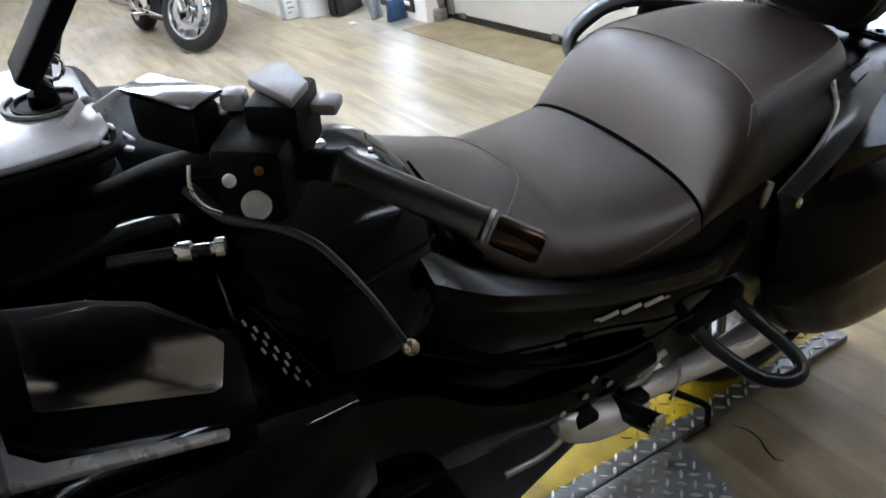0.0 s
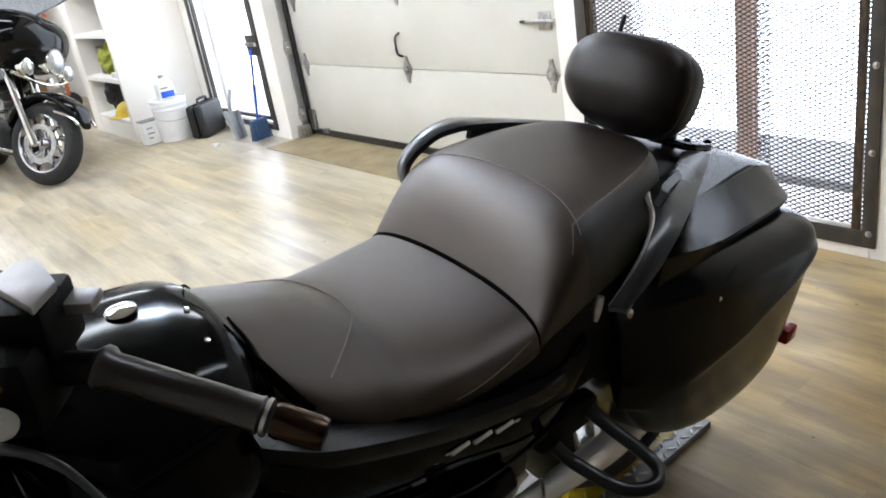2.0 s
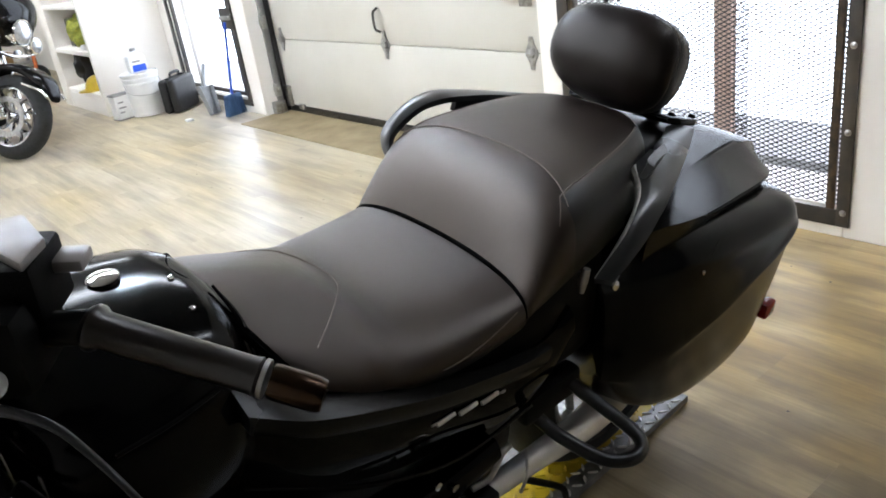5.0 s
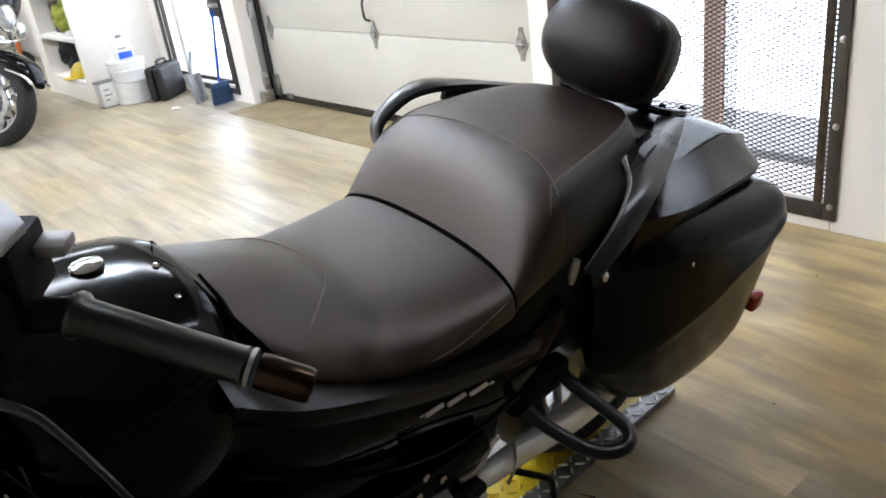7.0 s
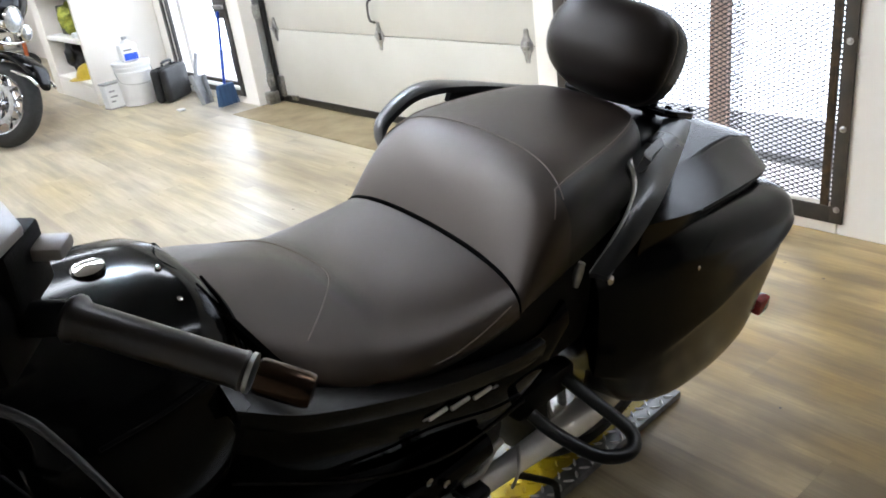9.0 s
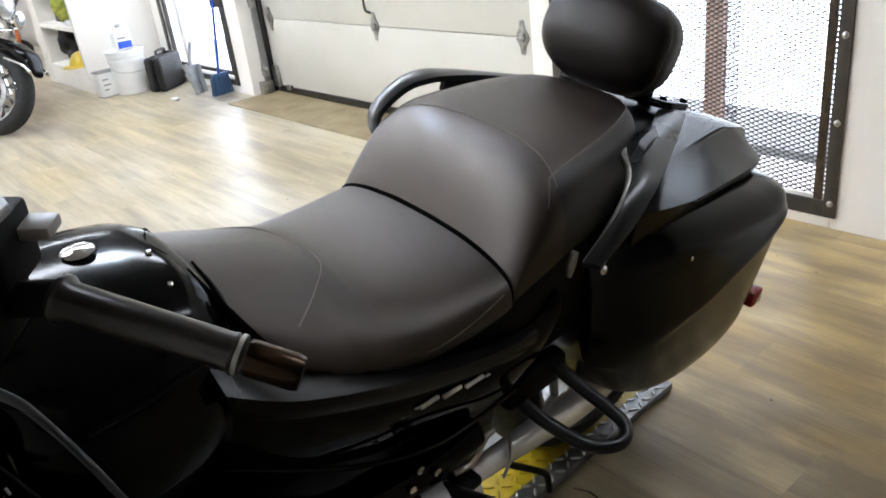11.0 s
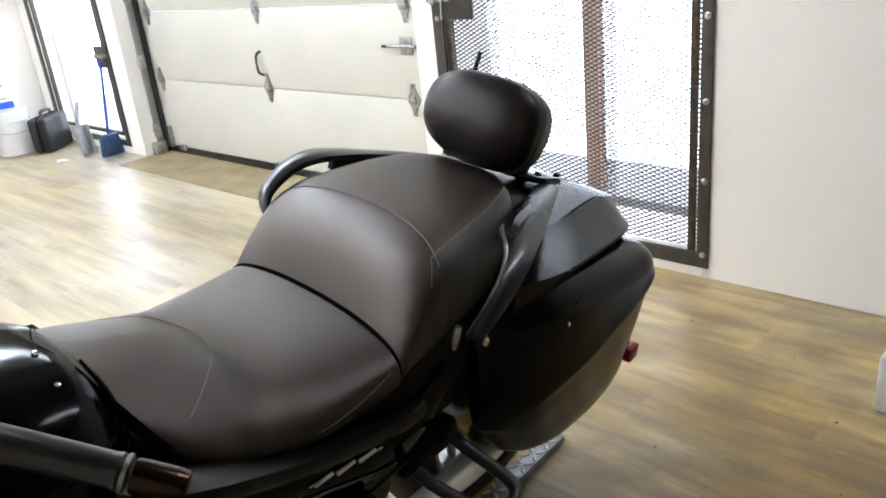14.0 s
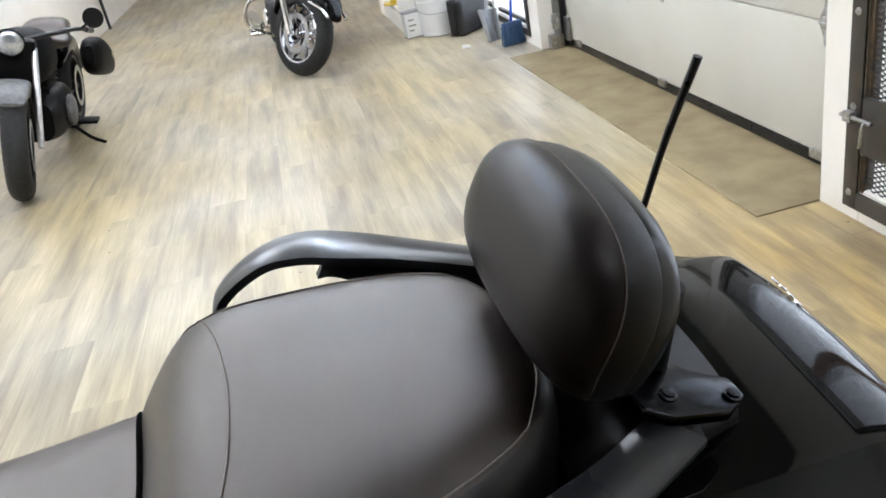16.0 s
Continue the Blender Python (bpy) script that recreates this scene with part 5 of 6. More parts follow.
def handlebar(s):
    """Grip, bar end, switch box, reservoir and lever of one side."""
    def P(x, y, z):
        return (x, s * y, z)
    inner, ring_at, end = Vector(P(-0.632, 0.372, 1.122)), Vector(P(-0.556, 0.465, 1.086)), Vector(P(-0.528, 0.497, 1.072))
    part("bar", tube([P(-0.86, 0.04, 1.00), P(-0.79, 0.14, 1.03), P(-0.72, 0.27, 1.105), tuple(inner)], 0.0125, sides=12), MATT, bike, "black handlebar")
    g = part("grip", lathe([(0.013, -0.004), (0.0165, 0), (0.0165, 0.004), (0.0132, 0.008), (0.0130, 0.112), (0.0140, 0.116), (0.010, 0.12)], along(inner, ring_at), 24), GRIPRUBBER, bike, "worn brown-black rubber grip")
    part("grip_ring", lathe([(0.013, 0.1185), (0.0140, 0.119), (0.0140, 0.1220), (0.013, 0.1225)], along(inner, ring_at), 24), ALLOY, g, "pale end ring")
    part("bar_end", lathe([(0.0120, 0.1255), (0.0128, 0.129), (0.0128, 0.158), (0.0115, 0.163), (0.004, 0.164)], along(inner, ring_at), 20), BARBRONZE, g, "dark bronze bar end weight")
    sw = part("switch_box", box((-0.030, -0.040, -0.032), (0.030, 0.036, 0.034), 0.012, Matrix.Translation(P(-0.676, 0.328, 1.118)) @ Euler((0, 0, s * radians(40))).to_matrix().to_4x4()), MATT, bike, "black switch housing")
    hood = plate([(-0.672, s * 0.306), (-0.650, s * 0.288), (-0.634, s * 0.292), (-0.636, s * 0.338), (-0.660, s * 0.362)], 0.008, Matrix.Translation((0, 0, 1.180)), 0.0025)
    part("switch_hood", hood, PALEGREY, sw, "grey hood on the switch housing")
    part("hood_step", box((-0.016, -0.012, -0.010), (0.016, 0.012, 0.0), 0.003, Matrix.Translation(P(-0.626, 0.330, 1.160)) @ Euler((0, 0, s * radians(40))).to_matrix().to_4x4()), PALEGREY, sw)
    part("switch_neck", box((-0.022, -0.030, -0.050), (0.020, 0.026, 0.0005), 0.005, Matrix.Translation(P(-0.652, 0.324, 1.172)) @ Euler((0, 0, s * radians(40))).to_matrix().to_4x4()), MATT, sw)
    part("horn_button", lathe([(0.0112, 0), (0.0112, 0.003), (0.009, 0.0045), (0.002, 0.005)], along(P(-0.700, 0.365, 1.108), P(-0.74, 0.55, 1.20)), 20), WHITEPLASTIC, sw, "pale round switch")
    part("turn_button", lathe([(0.0048, 0), (0.0048, 0.004), (0.002, 0.006)], along(P(-0.718, 0.374, 1.140), P(-0.75, 0.58, 1.22)), 14), WHITEPLASTIC, sw, "small pale button")
    part("amber_button", lathe([(0.0036, 0), (0.0036, 0.003), (0.0015, 0.004)], along(P(-0.696, 0.374, 1.140), P(-0.73, 0.56, 1.23)), 12), AMBER, sw, "amber button")
    part("switch_clip", tube([P(-0.742, 0.374, 1.160), P(-0.745, 0.376, 1.144), P(-0.740, 0.380, 1.130), P(-0.730, 0.383, 1.122)], 0.0017, sides=8), CHROME, sw, "thin bright clip")
    res = part("fluid_reservoir", box((-0.036, -0.016, -0.026), (0.036, 0.016, 0.014), 0.008, Matrix.Translation(P(-0.7215, 0.270, 1.152)) @ Euler((0, 0, s * radians(62))).to_matrix().to_4x4()), MATT, bike, "black fluid reservoir")
    part("reservoir_lid", box((-0.0385, -0.018, 0.0145), (0.0385, 0.018, 0.020), 0.005, Matrix.Translation(P(-0.7215, 0.270, 1.152)) @ Euler((0, 0, s * radians(62))).to_matrix().to_4x4()), LIDMETAL, res, "polished dark reservoir lid")
    part("pivot_block", box((-0.013, -0.013, -0.04), (0.013, 0.013, 0.0005), 0.004, Matrix.Translation(P(-0.680, 0.292, 1.152)) @ Euler((0, 0, s * radians(35))).to_matrix().to_4x4()), MATT, res)
    part("pivot_cap", box((-0.010, -0.010, 0), (0.010, 0.010, 0.016), 0.005, Matrix.Translation(P(-0.680, 0.292, 1.152)) @ Euler((0, 0, s * radians(35))).to_matrix().to_4x4()), SILVERPANEL, res, "bright pivot cap")
    lv = part("lever", tube([P(-0.738, 0.330, 1.118) + (0.0060,), P(-0.724, 0.370, 1.109) + (0.0054,), P(-0.701, 0.402, 1.110) + (0.0042,), P(-0.685, 0.432, 1.108) + (0.0032,), P(-0.677, 0.457, 1.101) + (0.0027,), P(-0.668, 0.486, 1.085) + (0.0024,), P(-0.659, 0.508, 1.060) + (0.0022,)], 0.007, sides=12, flat=0.7), SATIN, bike, "black hand lever")
    bmx = bmesh.new()
    bmesh.ops.create_icosphere(bmx, subdivisions=2, radius=0.0062, matrix=Matrix.Translation(P(-0.657, 0.511, 1.056)))
    part("lever_ball", bmx, BALLSTEEL, lv, "worn lever ball end")


handlebar(-1)
handlebar(1)


# ---- saddlebags and tail ----
TAIL = [(0.27, 0.262, 0.70, 0.803), (0.34, 0.282, 0.69, 0.806), (0.40, 0.286, 0.685, 0.803), (0.50, 0.279, 0.675, 0.796), (0.60, 0.268, 0.665, 0.791), (0.68, 0.256, 0.655, 0.788), (0.74, 0.234, 0.65, 0.784), (0.785, 0.200, 0.64, 0.773), (0.815, 0.160, 0.63, 0.756), (0.838, 0.100, 0.63, 0.737), (0.848, 0.045, 0.63, 0.725)]


def lid_edge(x):
    """Height of the lid's lower edge."""
    return float(np.interp(x, (0.27, 0.37, 0.53, 0.68, 0.74, 0.80, 0.85), (0.795, 0.788, 0.770, 0.748, 0.736, 0.712, 0.69)))


BAG = [(0.215, 0.240, 0.47, 0.715, 0.545), (0.25, 0.275, 0.41, 0.752, 0.548), (0.32, 0.315, 0.35, 0.775, 0.558), (0.42, 0.333, 0.318, 0.774, 0.578), (0.54, 0.340, 0.305, 0.758, 0.615), (0.63, 0.342, 0.315, 0.741, 0.642),
       (0.69, 0.334, 0.345, 0.729, 0.664), (0.735, 0.304, 0.38, 0.714, 0.665), (0.775, 0.260, 0.43, 0.696, 0.648), (0.80, 0.208, 0.47, 0.672, 0.630)]


def bag_loops():
    loops = []
    for x, w, zb, zt, zm in spline(BAG, 6):
        wi = 0.15 * min(1, w / 0.3)
        h = zt - zm
        soft = max(0.0, min(1.0, (0.40 - x) / 0.15))
        w -= 0.012 * soft
        pts = [(0.10, zt - 0.01), (0.16, zt + 0.004), (0.22 * min(1, w / 0.3), zt - 0.004), (w * 0.87, zt - 0.17 * h), (w * 0.955, zt - 0.40 * h), (w * 0.985, zm + 0.20 * h), (w, zm + 0.03 * h), (w * 0.997, zm - 0.003 - 0.03 * soft), (w * (0.975 + 0.01 * soft), zm - 0.016 - 0.05 * soft),
               (w * (0.925 + 0.03 * soft), zm + (zb - zm) * 0.45 - 0.02 * soft), (w * 0.85, zm + (zb - zm) * 0.85), (max(wi, w * 0.62), zb), (0.10, zb + 0.01)]
        q = spline(pts, 4)
        loops.append([Vector((x, -p[0], p[1])) for p in q])
    return loops


def bag_body():
    return rings(bmesh.new(), bag_loops())


def bag_side(x, z):
    """Half width of the bag's outer face at station x and height z."""
    lp = min(bag_loops(), key=lambda q: abs(q[0].x - x))[8:33]
    near = sorted(lp, key=lambda p: abs(p.z - z))[:2]
    (a, b), dz = near, near[1].z - near[0].z
    f = max(0.0, min(1.0, (z - a.z) / dz)) if abs(dz) > 1e-6 else 0.0
    return -(a.y + (b.y - a.y) * f)


bags = both("saddlebag", bag_body, BAGPAINT, bike, "black painted hard saddlebag")
for s, b in zip((-1, 1), bags):
    part("lid_seam", tube([(x, s * (w * 0.985), lid_edge(x) - 0.006) for x, w, zb, zt in TAIL[2:8]], 0.0034, sides=6), MATT, b, "black lid seam")
    part("panel_seam", tube([(x, s * (bag_side(x, z) + 0.0002), z) for x, z in ((0.425, 0.728), (0.400, 0.718), (0.375, 0.702), (0.352, 0.680))], 0.0010, sides=6), MATT, b)
    part("bag_screw", lathe([(0.005, 0), (0.005, 0.002), (0.001, 0.003)], along((0.372, s * (bag_side(0.372, 0.685) - 0.001), 0.685), (0.37, s * 0.5, 0.72)), 10), CHROME, b)
    part("side_reflector", box((0.700, s * 0.298 - 0.012, 0.412), (0.742, s * 0.298 + 0.012, 0.450), 0.006), REDLENS, b, "red side reflector")



def tail_shell():
    bm = bmesh.new()
    loops = []
    for x, w, zb, zt in spline(TAIL, 6):
        ze = min(lid_edge(x), zt - 0.012)
        c = min(0.162, w * 0.88)
        h = zt - 0.007 - ze
        half = [(0.0, zt), (c * 0.5, zt - 0.0012), (c * 0.9, zt - 0.004), (c, zt - 0.007), (c + (w - c) * 0.4, ze + h * 0.62), (c + (w - c) * 0.8, ze + h * 0.22), (w, ze), (w * 0.965, ze - 0.008), (w * 0.93, min(zb, ze - 0.03))]
        lp = [Vector((x, -y, z)) for y, z in reversed(half)] + [Vector((x, y, z)) for y, z in half[1:]]
        loops.append(lp)
    return rings(bm, loops)


tail = part("tail_cover", tail_shell(), TAILGLOSS, bike, "glossy black tail cover", angle=14)
# the flanks of the cover carry the saddlebags' softer paint
tail.data.materials.append(BAGPAINT)
for _poly in tail.data.polygons:
    if _poly.index < 60 * 17 and (_poly.index % 17 < 5 or _poly.index % 17 > 10):
        _poly.material_index = 1
for k in range(7):
    f = k / 6
    part("badge_bar", box((-0.004, -0.0055, 0), (0.004, 0.0055, 0.003), 0.0012, pose(0.828 - 0.016 * (f - 0.15) ** 2, 0.110 - 0.095 * f, 0.7455, 0, 42)), CHROME, tail, "chrome badge")
part("tail_lamp", hull([(0.84, 0.17, 0.60, 0.66), (0.87, 0.15, 0.60, 0.65), (0.885, 0.10, 0.61, 0.64)], 3.0), REDLENS, bike, "red tail lamp")
part("rear_fender", hull([(0.62, 0.11, 0.40, 0.66), (0.74, 0.12, 0.38, 0.66), (0.84, 0.11, 0.36, 0.62), (0.90, 0.09, 0.34, 0.44)], 3.0), GLOSS, bike, "black rear fender")


RAIL_O = [(0.600, 0.138, 0.828), (0.50, 0.190, 0.854), (0.40, 0.236, 0.876), (0.33, 0.264, 0.892), (0.27, 0.284, 0.899), (0.215, 0.294, 0.886), (0.16, 0.301, 0.848), (0.115, 0.305, 0.808), (0.080, 0.306, 0.778)]
RAIL_I = [(0.575, 0.112, 0.832), (0.47, 0.153, 0.864), (0.37, 0.188, 0.888), (0.30, 0.212, 0.898), (0.257, 0.234, 0.897), (0.21, 0.254, 0.884), (0.155, 0.268, 0.844), (0.113, 0.282, 0.806), (0.078, 0.298, 0.778)]


def rail(outer, inner):
    bm = bmesh.new()
    o, i = spline(outer, 6), spline(inner, 6)
    loops = []
    for k in range(len(o)):
        a, b = Vector(o[k]), Vector(i[k])
        t = Vector(o[min(k + 1, len(o) - 1)]) - Vector(o[max(k - 1, 0)])
        n = (b - a).cross(t).normalized()
        n = -n if n.y < 0 and n.z < 0.3 else n
        d = n * (0.014 if n.z > 0 else -0.014)
        m = (a + b) / 2 + d * 0.25
        lp = [a, a.lerp(m, 0.5) + d * 0.10, m, b.lerp(m, 0.5) + d * 0.10, b, b - d * 0.8, a - d * 0.6]
        loops.append([Vector((v.x, -v.y, v.z)) for v in lp])
    return rings(bm, loops)


def rail_skirt():
    """The rail's rear half reaches down to the seat."""
    bm = bmesh.new()
    loops = []
    for x, y, z, xi, yi, zi in spline([(0.575, 0.114, 0.830, 0.565, 0.105, 0.800), (0.47, 0.155, 0.862, 0.47, 0.130, 0.812), (0.37, 0.190, 0.886, 0.37, 0.182, 0.835), (0.305, 0.213, 0.896, 0.300, 0.212, 0.868), (0.29, 0.222, 0.895, 0.275, 0.217, 0.872)], 5):
        loops.append([Vector((x, -y, z)), Vector((xi, -yi, zi)), Vector((xi, -yi - 0.012, zi)), Vector((x, -y - 0.014, z - 0.006))])
    return rings(bm, loops)


skirts = both("rail_skirt", rail_skirt, SATIN, bike, "inner skirt of the grab rail")
# the right rail turns in under the seat at its front end
BLADE_O = [(0.560, 0.150, 0.855), (0.500, 0.180, 0.858), (0.440, 0.208, 0.861), (0.380, 0.235, 0.862), (0.310, 0.264, 0.859), (0.255, 0.282, 0.844), (0.205, 0.290, 0.815), (0.155, 0.292, 0.789), (0.118, 0.291, 0.772)]
BLADE_I = [(0.520, 0.112, 0.862), (0.460, 0.143, 0.870), (0.400, 0.164, 0.875), (0.345, 0.179, 0.877), (0.295, 0.194, 0.876), (0.252, 0.238, 0.862), (0.200, 0.261, 0.842), (0.150, 0.268, 0.810), (0.108, 0.264, 0.770)]


def blade():
    """The rail as a broad, gently crowned blade that narrows to its foot."""
    bm = bmesh.new()
    o, i = spline(BLADE_O, 6), spline(BLADE_I, 6)
    loops = []
    for k in range(len(o)):
        a, b = Vector(o[k]), Vector(i[k])
        t = Vector(o[min(k + 1, len(o) - 1)]) - Vector(o[max(k - 1, 0)])
        nrm = (b - a).cross(t).normalized()
        nrm = nrm if nrm.z > 0 or nrm.y > 0 else -nrm
        up = [a.lerp(b, f) + nrm * (0.006 * (1 - (2 * f - 1) ** 2)) for f in (0.0, 0.12, 0.35, 0.65, 0.88, 1.0)]
        lp = up + [b - nrm * 0.010, a.lerp(b, 0.5) - nrm * 0.006, a - nrm * 0.010]
        loops.append([Vector((v.x, -v.y, v.z)) for v in lp])
    return rings(bm, loops)


left_rail = part("grab_rail", blade(), RAILLIT, bike, "satin black passenger grab rail", angle=30)
tucked = mirrored(rail(RAIL_O[:-2] + [(0.140, 0.285, 0.815), (0.130, 0.245, 0.790)], RAIL_I[:-2] + [(0.139, 0.255, 0.812), (0.134, 0.225, 0.788)]))
right_rail = part("grab_rail", tucked, RAILBLACK, bike, "satin black passenger grab rail", angle=25)
for s, r in ((-1, left_rail), (1, right_rail)):
    if s < 0:
        # Alloy tube: the pale hook lug, then a highlight built along the inner edge.
        part("rail_edge", tube([(0.315, -0.188, 0.873, 0.003), (0.292, -0.197, 0.868, 0.0075), (0.268, -0.222, 0.862, 0.0065), (0.235, -0.246, 0.852, 0.0045), (0.190, -0.263, 0.833, 0.004), (0.150, -0.268, 0.806, 0.003), (0.112, -0.264, 0.770, 0.0025)], 0.004, sides=8, flat=1.3), ALLOY, r, "pale hook lug and highlighted inner edge")
        part("rail_foot", tube([(0.100, -0.255, 0.790, 0.006), (0.096, -0.253, 0.770, 0.008), (0.094, -0.252, 0.748, 0.005)], 0.007, sides=10), ALLOY, r, "bare metal rail foot")
    part("rail_bolt", lathe([(0.008, 0), (0.008, 0.004), (0.002, 0.006)], along((0.137, s * 0.282, 0.755), (0.13, s * 0.5, 0.80)), 12), CHROME, r)

# backrest: pillow, rim and plate
PAD = Matrix.Translation((0.4495, -0.0096, 0.9955)) @ Euler((0, radians(24.2), 0)).to_matrix().to_4x4()


def pad_outline(a, k=1.0):
    """A rounded oblong, a little narrower towards its foot."""
    c, s = math.cos(a), math.sin(a)
    n = 2.85
    y = 0.1361 * math.copysign(abs(c) ** (2 / n), c)
    z = 0.0903 * math.copysign(abs(s) ** (2 / n), s)
    y *= 1.0 - 0.072 * max(0.0, -z / 0.0903)
    return y * k, z * k


def pad_point(k, d, a, grow=1.0):
    """The outline's share k at depth d; the lower front tucks back under."""
    y, z = pad_outline(a, k)
    tuck = 0.052 * max(0.2, min(1.0, 1.0 - d / 0.11)) * max(0.0, -z / 0.0903) ** 2
    return PAD @ Vector((d + tuck, y * grow, z * grow))


def pad_shell(depths):
    return rings(bmesh.new(), [[pad_point(k, d, 2 * math.pi * j / 56) for j in range(56)] for k, d in depths])


pad = part("backrest_pad", pad_shell([(0.02, -0.0255), (0.22, -0.0254), (0.42, -0.0247), (0.58, -0.0228), (0.72, -0.0190), (0.83, -0.0135), (0.91, -0.0075), (0.965, 0.000), (0.992, 0.008), (1.0, 0.015), (0.998, 0.0185)]), PADVINYL, bike, "padded brown-black vinyl backrest")
part("backrest_side", pad_shell([(0.990, 0.0178), (1.0, 0.020), (1.008, 0.034), (1.004, 0.049), (0.975, 0.055)]), LEATHER_DARK, pad, "dark vinyl side band")
part("backrest_shell", pad_shell([(0.955, 0.050), (0.985, 0.0535), (0.985, 0.062), (0.955, 0.073), (0.88, 0.081), (0.6, 0.087), (0.02, 0.089)]), RAILBLACK, pad, "satin black plastic back shell")
stitch("stitching", [tuple(pad_point(1.0, 0.0178, 2 * math.pi * j / 56, 1.002)) for j in range(57)], pad, 0.0008)
for s in (-1, 1):
    br = part("backrest_bracket", plate([(0.525, s * 0.045), (0.535, s * 0.118), (0.560, s * 0.132), (0.618, s * 0.134), (0.645, s * 0.116), (0.644, s * 0.092), (0.606, s * 0.074), (0.585, s * 0.040)], 0.014, pose(0, 0, 1.0307, 0, 16), 0.003), BRACKET, bike, "polished dark backrest bracket")
    for x, y, z in ((0.606, 0.116, 0.8572), (0.545, 0.106, 0.8747)):
        part("bracket_bolt", lathe([(0.0085, 0), (0.0085, 0.002), (0.0065, 0.003), (0.0065, 0.0055), (0.002, 0.006)], pose(x, s * y, z, 0, 16), 14), BRACKET, br, "dark steel bolt head")
    part("backrest_arm", tube([(0.555, s * 0.06, 0.83), (0.56, s * 0.06, 0.90), (0.57, s * 0.06, 0.96)], 0.014, sides=10), SATIN, br)
part("seat_rear_trim", hull([(0.44, 0.12, 0.78, 0.850), (0.51, 0.125, 0.78, 0.858), (0.57, 0.12, 0.78, 0.846), (0.63, 0.10, 0.77, 0.826)], 2.6), SATIN, bike, "black trim behind the seat")
ant = part("antenna_base", lathe([(0.016, 0), (0.013, 0.02), (0.007, 0.035), (0.004, 0.045)], along((0.697, 0.235, 0.772), (0.705, 0.233, 0.9)), 14), MATT, bike, "black antenna base")
part("antenna", tube([(0.699, 0.235, 0.79, 0.0045), (0.730, 0.225, 0.92, 0.005), (0.762, 0.214, 1.030, 0.0058)], 0.005, sides=10), RUBBER, ant, "short black rubber antenna")


